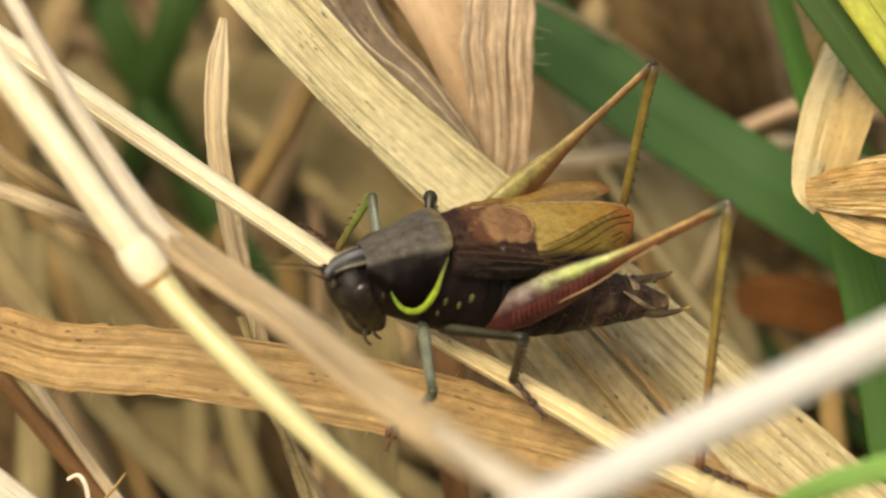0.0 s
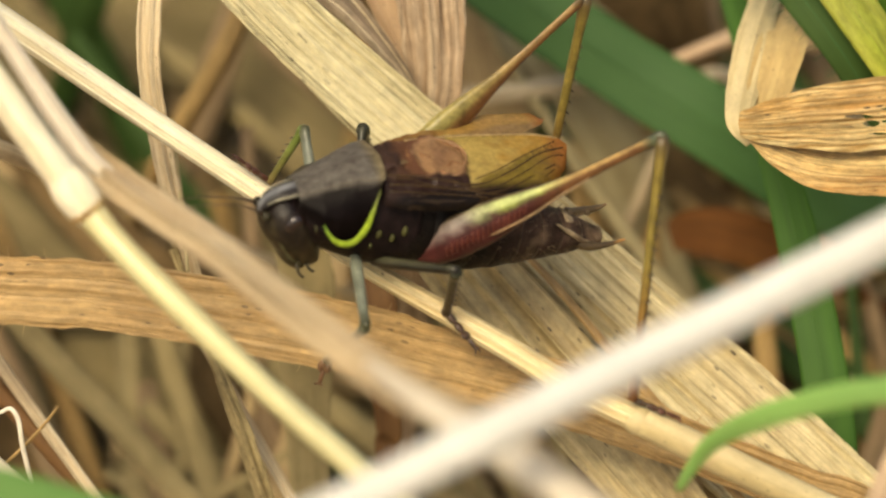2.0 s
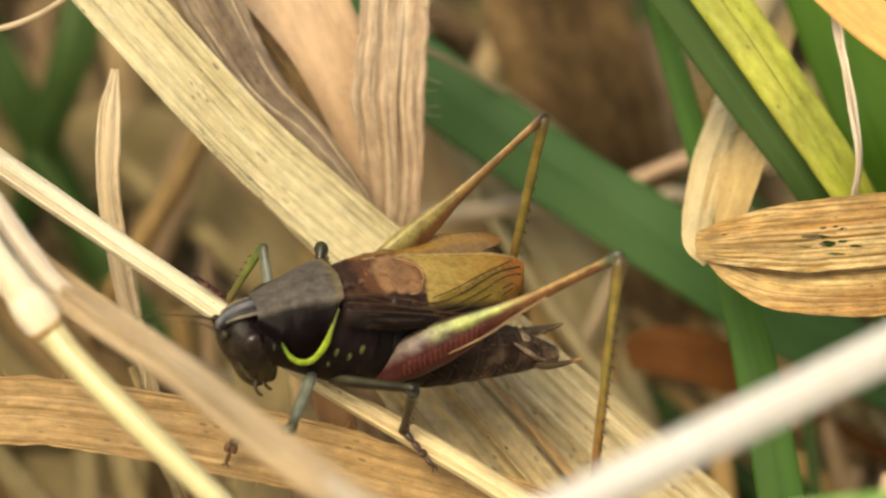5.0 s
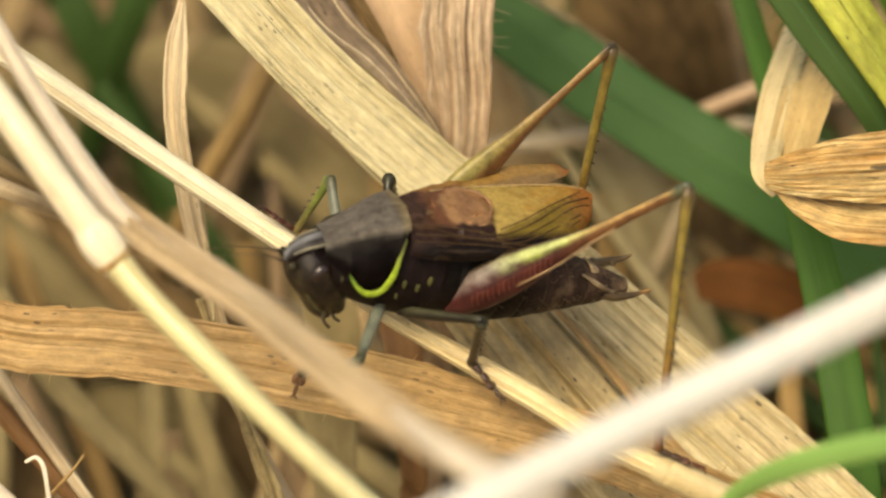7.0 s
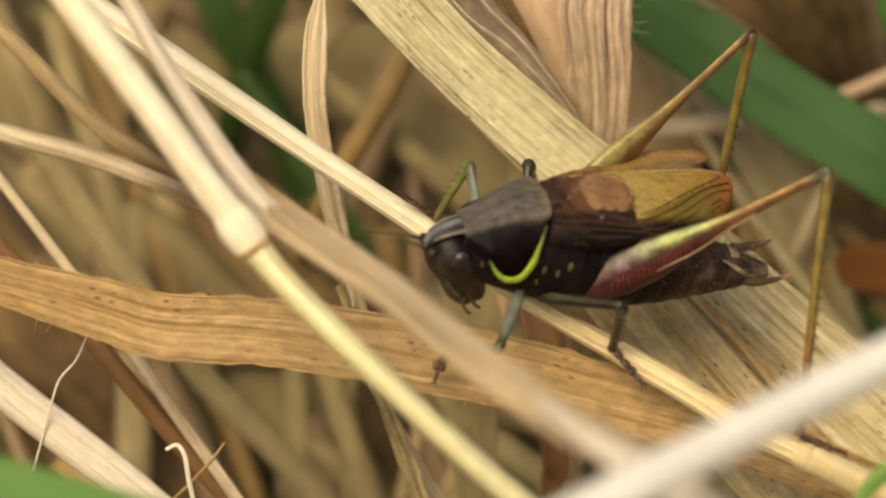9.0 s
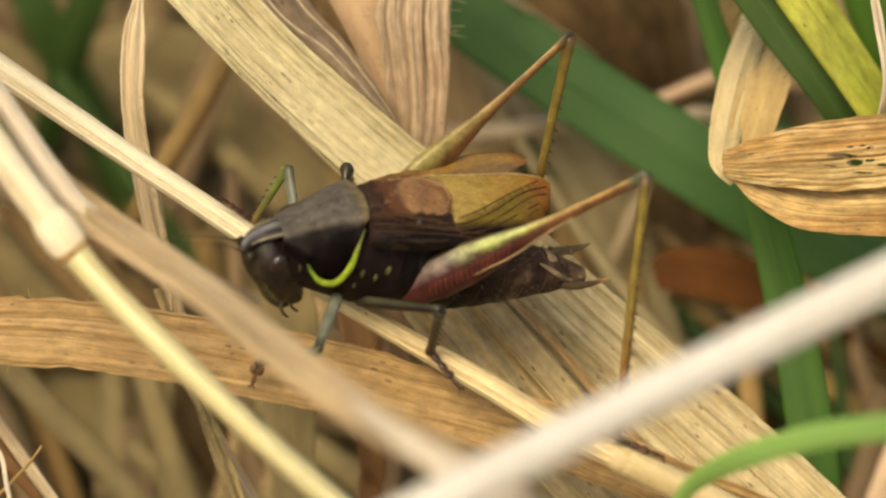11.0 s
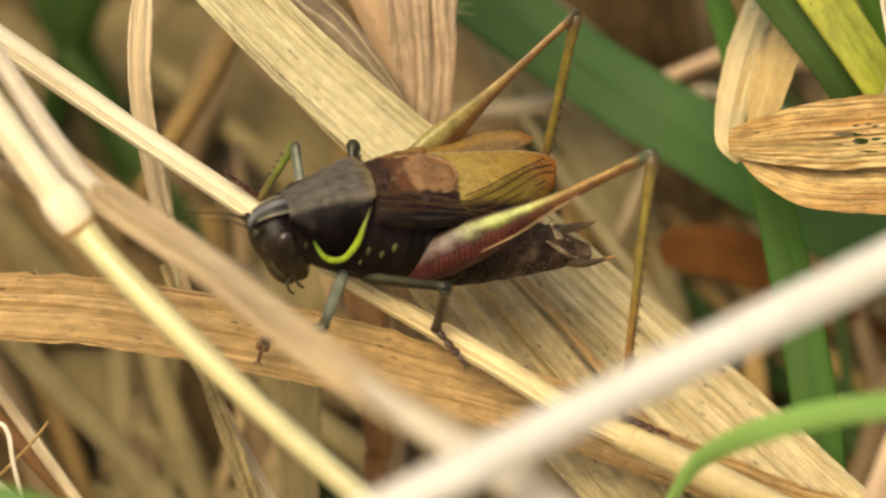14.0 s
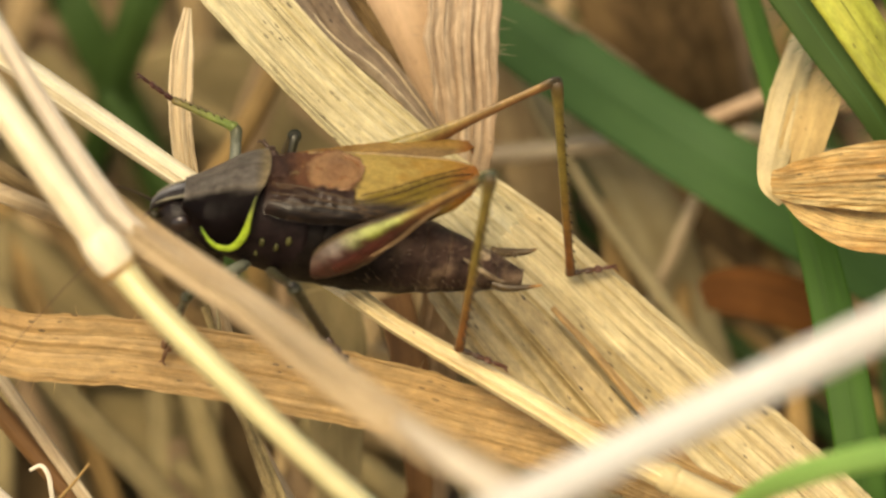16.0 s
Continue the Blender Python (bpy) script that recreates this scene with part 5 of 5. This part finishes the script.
def build_leg(key, hip, knee, foot, toe, kind):
    """A leg: hip in the cricket's space; knee, foot and toe on the sheet at rest. kind: hind, mid or fore."""
    h = Vector(hip) * UNIT
    k, f, e = (home_local(*p) for p in (knee, foot, toe))
    l1, l2, l3 = (k - h).length / UNIT, (f - k).length / UNIT, (e - f).length / UNIT
    hind = kind == "hind"
    out = 1 if aim(h, k, bend(h, f, l1 * UNIT, l2 * UNIT, k)[2]).col[1].y * h.y > 0 else -1
    if hind:
        prof = [(0, 18), (0.06, 29), (0.16, 38), (0.28, 38), (0.40, 29), (0.52, 18), (0.64, 12), (0.8, 9.5), (0.93, 9.5), (0.98, 12.5), (1.0, 11.5), (1.015, 7)]
        thin = 0.52
    else:
        r = {"mid": 11, "fore": 11.5}[kind]
        prof = [(0, r * 0.8), (0.15, r * 1.1), (0.5, r), (0.85, r * 0.85), (0.95, r * 1.0), (1.0, r * 0.95), (1.03, r * 0.4)]
        thin = 0.85
    bm = bmesh.new()
    st = []
    for i in range(40):
        s = -0.0 + i / 39 * prof[-1][0]
        rr = knots(prof, s)
        st.append((s * l1, 0, 0, rr * thin, rr))
    rings(bm, st, 20)

    def thigh(p):
        s, z, y = p.x / UNIT / l1, p.z / UNIT, abs(p.y) / UNIT
        rr = knots(prof, s)
        if not hind:
            if kind == "mid":
                # Dark middle thigh; its paler upper side is a painted highlight.
                return blend3((0.010, 0.008, 0.006), (0.050, 0.048, 0.028), (z - 5.5) / 6)
            # The fore thigh's grey tone takes in a sheen.
            return blend3((0.13, 0.14, 0.105), (0.05, 0.05, 0.022), (s - 0.8) / 0.2)
        up = z / rr
        # Lilac grey near the hip: a sheen painted over the stripe's base.
        upper = blend3((0.10, 0.065, 0.055), (0.225, 0.19, 0.165), (s - 0.10) / 0.12)
        upper = blend3(upper, blend3((0.25, 0.34, 0.05), (0.41, 0.46, 0.17), (up - 0.34) / 0.25), (s - 0.23) / 0.14)
        upper = blend3(upper, (0.14, 0.10, 0.07), 0.35 * noise.noise(Vector((s * 9, up * 8, 4))) + 0.2 * noise.noise(Vector((s * 50, up * 6, 2))))
        upper = blend3(upper, (0.34, 0.215, 0.075), (s - 0.50) / 0.14)
        lower = blend3((0.046, 0.011, 0.010), (0.11, 0.048, 0.018), (s - 0.46) / 0.2)
        if key == "hind_right":
            upper = blend3((0.23, 0.19, 0.06), (0.23, 0.14, 0.055), (s - 0.3) / 0.4)
            lower = blend3((0.12, 0.042, 0.018), (0.18, 0.08, 0.03), s * 1.6)
            col = blend3(lower, upper, (up - 0.22) / 0.3)
            return blend3(col, (0.05, 0.04, 0.022), (s - 0.93) / 0.05)
        if p.y * out < 0:
            upper = blend3((0.33, 0.25, 0.08), (0.33, 0.20, 0.065), s)
            lower = blend3((0.17, 0.07, 0.026), (0.21, 0.10, 0.034), s * 2)
        col = blend3(lower, upper, (up - 0.27 + 0.07 * noise.noise(Vector((s * 40, 0, 1)))) / 0.10)
        col = blend3(col, (0.08, 0.055, 0.03), (up - 0.80) / 0.12)
        return blend3(col, (0.055, 0.065, 0.035), (s - 0.91) / 0.05)
    femur = bit("femur", bm, M_LEG, cricket, thigh, "thick hind thigh, red-brown with a yellow-green stripe" if hind else "slender grey-green thigh with sheen painted in")
    if hind:
        for i in range(16):
            s = 0.13 + i * 0.021
            rr = knots(prof, s)
            bm = bmesh.new()
            wd = rr * thin
            pts = [(s * l1 + 8, out * wd * 0.98, -rr * 0.06), (s * l1 + 2, out * wd * 0.97, -rr * 0.30), (s * l1 - 4, out * wd * 0.80, -rr * 0.62)]
            thread(bm, pts, [2.0, 2.6, 1.6], 8, 6)
            bit("thigh_ridge", bm, M_LEG, femur, (0.085, 0.022, 0.014))
        bm = bmesh.new()
        thread(bm, [(l1 * 0.30, out * 18, -22), (l1 * 0.45, out * 12, -22), (l1 * 0.58, out * 8, -14), (l1 * 0.7, out * 6, -9)], [1.2, 1.8, 2.2, 1.6])
        bit("thigh_keel", bm, M_LEG, femur, (0.26, 0.17, 0.09), "pale lower keel")
    # shin
    r2 = {"hind": 10.5, "mid": 11.5, "fore": 9.0}[kind]
    bm = bmesh.new()
    st = []
    for i in range(24):
        s = i / 23
        rr = r2 * knots([(0, 1.0), (0.05, 1.15), (0.15, 0.85), (0.5, 0.8), (0.9, 0.72), (1, 0.9)], s)
        st.append((s * l2, 0, 0, rr, rr))
    rings(bm, st, 14)

    def shin(p):
        s = p.x / UNIT / l2
        if hind:
            return blend3(blend3((0.06, 0.04, 0.02), (0.17, 0.125, 0.03), s / 0.12), (0.18, 0.070, 0.021), (s - 0.48) / 0.4)
        if key == "fore_right":
            return blend3((0.12, 0.16, 0.035), (0.13, 0.095, 0.035), (s - 0.2) / 0.8)
        return blend3((0.026, 0.026, 0.013), (0.040, 0.028, 0.015), s) if kind == "mid" else blend3((0.075, 0.08, 0.05), (0.06, 0.05, 0.025), s)
    tibia = bit("tibia", bm, M_LEG, cricket, shin, "spiny olive-brown hind shin" if hind else "greenish spiny shin")
    count = 15 if hind else 6
    for i in range(count):
        s = 0.22 + i / count * 0.75
        for lat in (-1, 1):
            bm = bmesh.new()
            base = Vector((s * l2, lat * r2 * 0.55, r2 * 0.5))
            ln = 6.0 if key == "hind_right" else 9.0 if hind else 7
            thread(bm, [tuple(base), tuple(base + Vector((ln * 0.5, lat * ln * 0.35, ln * 0.55))), tuple(base + Vector((ln, lat * ln * 0.5, ln * 0.8)))], [2.1, 1.4, 0.5], 4, 5)
            bit("spine", bm, M_LEG, tibia, (0.05, 0.03, 0.015))
    # foot of four joints with two claws
    bm = bmesh.new()
    r3 = 7.0 if hind else 6.5 if key == "fore_right" else 8.0
    if key == "fore_left":
        for lat in (-1, 1):
            ball(bm, (l3 * 0.26, 6.5 * lat, 0), (l3 * 0.26, 6.5, 6), u=12, v=8)
        ball(bm, (l3 * 0.70, 0, -1), (l3 * 0.34, 4.2, 4), u=12, v=8)
    for i in range(0 if key == "fore_left" else 4):
        x0, x1 = l3 * (0, 0.3, 0.55, 0.72)[i], l3 * (0.3, 0.55, 0.72, 1.0)[i]
        ball(bm, ((x0 + x1) / 2, 0, 0), ((x1 - x0) * 0.62, r3 * (0.85, 1, 1.5, 0.6)[i], r3 * (0.8, 0.75, 0.7, 0.55)[i]), u=12, v=8)
    for lat in (-1, 1):
        thread(bm, [(l3 * 0.97, 2 * lat, 0), (l3 * 1.05, 6 * lat, -1), (l3 * 1.10, 8 * lat, -7)], [2.4, 1.8, 0.5], 6, 5)
    tarsus = bit("tarsus", bm, M_LEG, cricket, (lambda p: blend3((0.050, 0.032, 0.020), (0.10, 0.030, 0.014), p.x / UNIT / l3 - 0.15)) if hind else (0.06, 0.022, 0.014) if key == "fore_right" else (0.13, 0.065, 0.032) if key == "fore_left" else (0.05, 0.028, 0.018), "reddish brown clawed foot")
    LEGS[key] = dict(hip=h, l1=l1 * UNIT, l2=l2 * UNIT, femur=femur, tibia=tibia, tarsus=tarsus, knee=knee, foot=foot, toe=toe)


def antenna(pts):
    bm = bmesh.new()
    ps = [Vector(p) for p in pts]
    thread(bm, [tuple(p) for p in ps], [3.2, 1.5, 1.2, 1.0, 0.8, 0.6], 60, 6)
    return bit("antenna", bm, M_LEG, cricket, lambda p: blend3((0.05, 0.03, 0.018), (0.13, 0.07, 0.03), p.x / UNIT / 300), "long thread-like brown feeler")


cricket_body()
cricket_wings()
build_leg("hind_left", (5, 62, -51), (1292, 360, 223), (1238, 826, 78), (1318, 858, 64), "hind")
build_leg("hind_right", (15, -88, 22), (1156, 112, -62), (1073, 500, -350), (1150, 488, -360), "hind")
build_leg("mid_left", (75, 50, -70), (926, 598, 163), (909, 672, 22), (962, 736, 34), "mid")
build_leg("mid_right", (75, -50, -70), (761, 347, -100), (775, 420, -290), (740, 380, -320), "mid")
build_leg("fore_left", (114, 50, -58), (768, 699, 174), (697, 757, 20), (684, 798, 4), "fore")
build_leg("fore_right", (150, -45, -60), (655, 346, -55), (597, 440, -130), (538, 398, -100), "fore")
FEELERS = [antenna([(0, 0, 0), (60, 0, 8), (140, 0, 10), (230, 0, 2), (330, 0, -16), (430, 0, -40)]),
           antenna([(0, 0, 0), (60, 0, 12), (140, 0, 20), (230, 0, 14), (330, 0, -6), (430, 0, -40)])]

# the cricket's way: seconds, its middle on the sheet (x, y), nearness, lean, veer, heel
WAY = [(0.0, 850, 500, 0, 0, 0, 0), (14.6, 850, 500, 0, 0, 0, 0), (14.8, 856, 505, 0, -4, -2, -1), (15.0, 864, 507, 0, -8.5, -4, -2), (15.2, 807, 501, 0, -8.2, 6.6, 0), (15.3, 799, 476, 0, -9.2, 8.5, 2),
       (15.5, 769, 491, 0, -9.4, 10.1, 3), (15.8, 696, 470, 0, -9.3, 19.8, -2), (16.0, 628, 422, 0, -9, 26.5, -4)]
# how far the hind body sags below its rest: seconds, degrees
SAG = [(0.0, 0), (14.6, 0), (14.8, 4), (15.0, 8.5), (15.2, 6.5), (15.3, 10), (15.5, 10), (15.8, 4.4), (16.0, 3.1)]
# where each foot stands and towards what its knee points, on the sheet: seconds, foot, knee
STEPS = {
    "hind_left": [
        (0.0, (1238, 826, 78), (1291, 360, 225)),
        (14.6, (1238, 826, 78), (1291, 360, 225)),
        (14.8, (1238, 826, 90), (1302, 357, 222)),
        (15.0, (1238, 826, 102), (1316, 355, 219)),
        (15.2, (1238, 826, 112), (1235, 358, 261)),
        (15.3, (1019, 693, 101), (1161, 268, 307)),
        (15.5, (887, 616, 20), (1159, 295, 277)),
        (15.8, (881, 624, 11), (1018, 328, 377)),
        (16.0, (876, 633, 30), (930, 324, 407)),
    ],
    "hind_right": [
        (0.0, (1073, 500, -350), (1157, 113, -61)),
        (14.6, (1073, 500, -350), (1157, 113, -61)),
        (14.8, (1073, 498, -400), (1138, 105, -120)),
        (15.0, (1073, 495, -448), (1112, 94, -175)),
        (15.2, (1074, 488, -378), (1108, 105, -68)),
        (15.3, (1072, 482, -348), (1098, 80, -55)),
        (15.5, (1071, 493, -368), (1073, 101, -78)),
        (15.8, (1076, 494, -398), (1083, 144, -57)),
        (16.0, (1072, 499, -379), (1068, 156, -32)),
    ],
    "mid_left": [
        (0.0, (909, 672, 22), (926, 599, 163)),
        (14.6, (909, 672, 22), (926, 599, 163)),
        (14.8, (909, 678, 30), (936, 604, 170)),
        (15.0, (908, 685, 40), (946, 610, 177)),
        (15.2, (914, 670, 30), (875, 603, 171)),
        (15.3, (917, 671, 31), (877, 591, 162)),
        (15.5, (915, 680, 21), (855, 609, 151)),
        (15.8, (746, 688, 50), (718, 593, 176)),
        (16.0, (638, 609, 70), (581, 523, 193)),
    ],
    "mid_right": [
        (0.0, (775, 420, -290), (761, 347, -100)),
        (14.6, (775, 420, -290), (761, 347, -100)),
        (14.8, (765, 428, -290), (757, 360, -98)),
        (15.0, (746, 435, -290), (754, 370, -97)),
        (15.2, (691, 416, -251), (709, 345, -59)),
        (15.3, (686, 398, -251), (704, 322, -60)),
        (15.5, (647, 408, -251), (671, 340, -59)),
        (15.8, (595, 348, -261), (610, 300, -61)),
        (16.0, (563, 307, -271), (586, 250, -75)),
    ],
    "fore_left": [
        (0.0, (697, 757, 20), (766, 699, 175)),
        (3.2, (697, 757, 20), (766, 699, 175)),
        (3.4, (620, 712, 70), (735, 669, 201)),
        (3.5, (545, 660, 100), (688, 640, 207)),
        (3.6, (548, 672, 100), (691, 645, 206)),
        (3.9, (580, 672, 70), (704, 663, 200)),
        (4.2, (606, 692, 50), (708, 671, 196)),
        (14.6, (606, 692, 50), (708, 671, 196)),
        (14.8, (755, 690, 50), (770, 650, 222)),
        (15.0, (810, 690, 60), (802, 628, 230)),
        (15.2, (656, 630, 39), (661, 601, 217)),
        (15.3, (660, 640, 49), (674, 571, 223)),
        (15.5, (691, 662, 49), (674, 608, 219)),
        (15.8, (509, 647, 19), (565, 611, 185)),
        (16.0, (364, 617, -21), (396, 540, 137)),
    ],
    "fore_right": [
        (0.0, (597, 440, -130), (657, 346, -57)),
        (14.6, (597, 440, -130), (657, 346, -57)),
        (14.8, (592, 442, -120), (657, 362, -37)),
        (15.0, (587, 444, -111), (656, 379, -17)),
        (15.2, (577, 435, -111), (634, 351, -25)),
        (15.3, (581, 400, -121), (625, 325, -15)),
        (15.5, (512, 437, -32), (539, 406, 95)),
        (15.8, (513, 360, -161), (545, 296, -44)),
        (16.0, (371, 196, -121), (482, 225, -66)),
    ],
}
FEEL = {0: [(0, (300, 22, -4), (440, 480, 420)), (14.6, None, (440, 480, 420)), (14.8, None, (470, 640, 130)), (15.0, None, (470, 640, 130)), (15.4, None, (370, 620, 110)), (15.7, None, (300, 600, 110)), (15.9, None, (230, 500, 100)), (16.0, None, (190, 520, 100))],
        1: [(0, (302, -14, -2), (480, 484, 200)), (14.6, None, (480, 484, 200)), (15.0, None, (490, 470, 110)), (15.4, None, (380, 500, 100)), (15.7, None, (330, 480, 100)), (15.9, None, (300, 370, 90)), (16.0, None, (250, 360, 90))]}


def along_way(t):
    for (t0, *a), (t1, *b) in zip(WAY, WAY[1:]):
        if t <= t1:
            k = (t - t0) / (t1 - t0)
            return body_pose(*[p + (q - p) * k for p, q in zip(a, b)])
    return body_pose(*WAY[-1][1:])


def motions():
    walk(cricket, [(t, body_pose(*v)) for t, *v in WAY])
    for key, leg in LEGS.items():
        rows = {"femur": [], "tibia": [], "tarsus": []}
        steps = STEPS[key]
        if steps[-1][0] < 16:
            steps = steps + [(16.0, *steps[-1][1:])]
        toe_way = at(leg["toe"][0], leg["toe"][1], leg["toe"][2] * UNIT * 1000) - at(leg["foot"][0], leg["foot"][1], leg["foot"][2] * UNIT * 1000)
        for t, foot, knee in steps:
            inv = along_way(t).inverted()
            f = inv @ at(foot[0], foot[1], foot[2] * UNIT * 1000)
            hint = inv @ at(knee[0], knee[1], knee[2] * UNIT * 1000)
            k, f, side = bend(leg["hip"], f, leg["l1"], leg["l2"], hint)
            rows["femur"].append((t, aim(leg["hip"], k, side)))
            rows["tibia"].append((t, aim(k, f, side)))
            rows["tarsus"].append((t, aim(f, f + inv.to_3x3() @ toe_way, Vector((0, 0, 1)))))
        for name, r in rows.items():
            walk(leg[name], r)
    hinge = Matrix.Translation(Vector((20, 0, 0)) * UNIT)
    for piece, share in HIND:
        walk(piece, [(t, hinge @ pose(0, 0, 0, 0, -angle * share, 0) @ hinge.inverted()) for t, angle in SAG])
    for i, feeler in enumerate(FEELERS):
        base = Vector(FEEL[i][0][1]) * UNIT
        r = []
        for t, _, tip in FEEL[i]:
            inv = along_way(t).inverted()
            r.append((t, aim(base, inv @ at(tip[0], tip[1], tip[2] * UNIT * 1000), Vector((0, 0, 1)))))
        walk(feeler, r)

    # the bleached stalk sways in the wind: seconds, sag down the sheet
    sags = [(0.0, 14), (1.0, 26), (2.0, 14), (2.5, 20), (3.0, 38), (3.5, 52), (4.2, 48), (6.3, 28), (7.0, 16), (8.0, 22), (8.7, 24), (11.0, 34), (12.0, 45), (12.5, 58), (13.0, 44), (13.5, 40), (16.0, 36)]
    walk(SWAYING, [(t, Matrix.Translation(UP * (-d * UNIT * 0.87))) for t, d in sags])


motions()
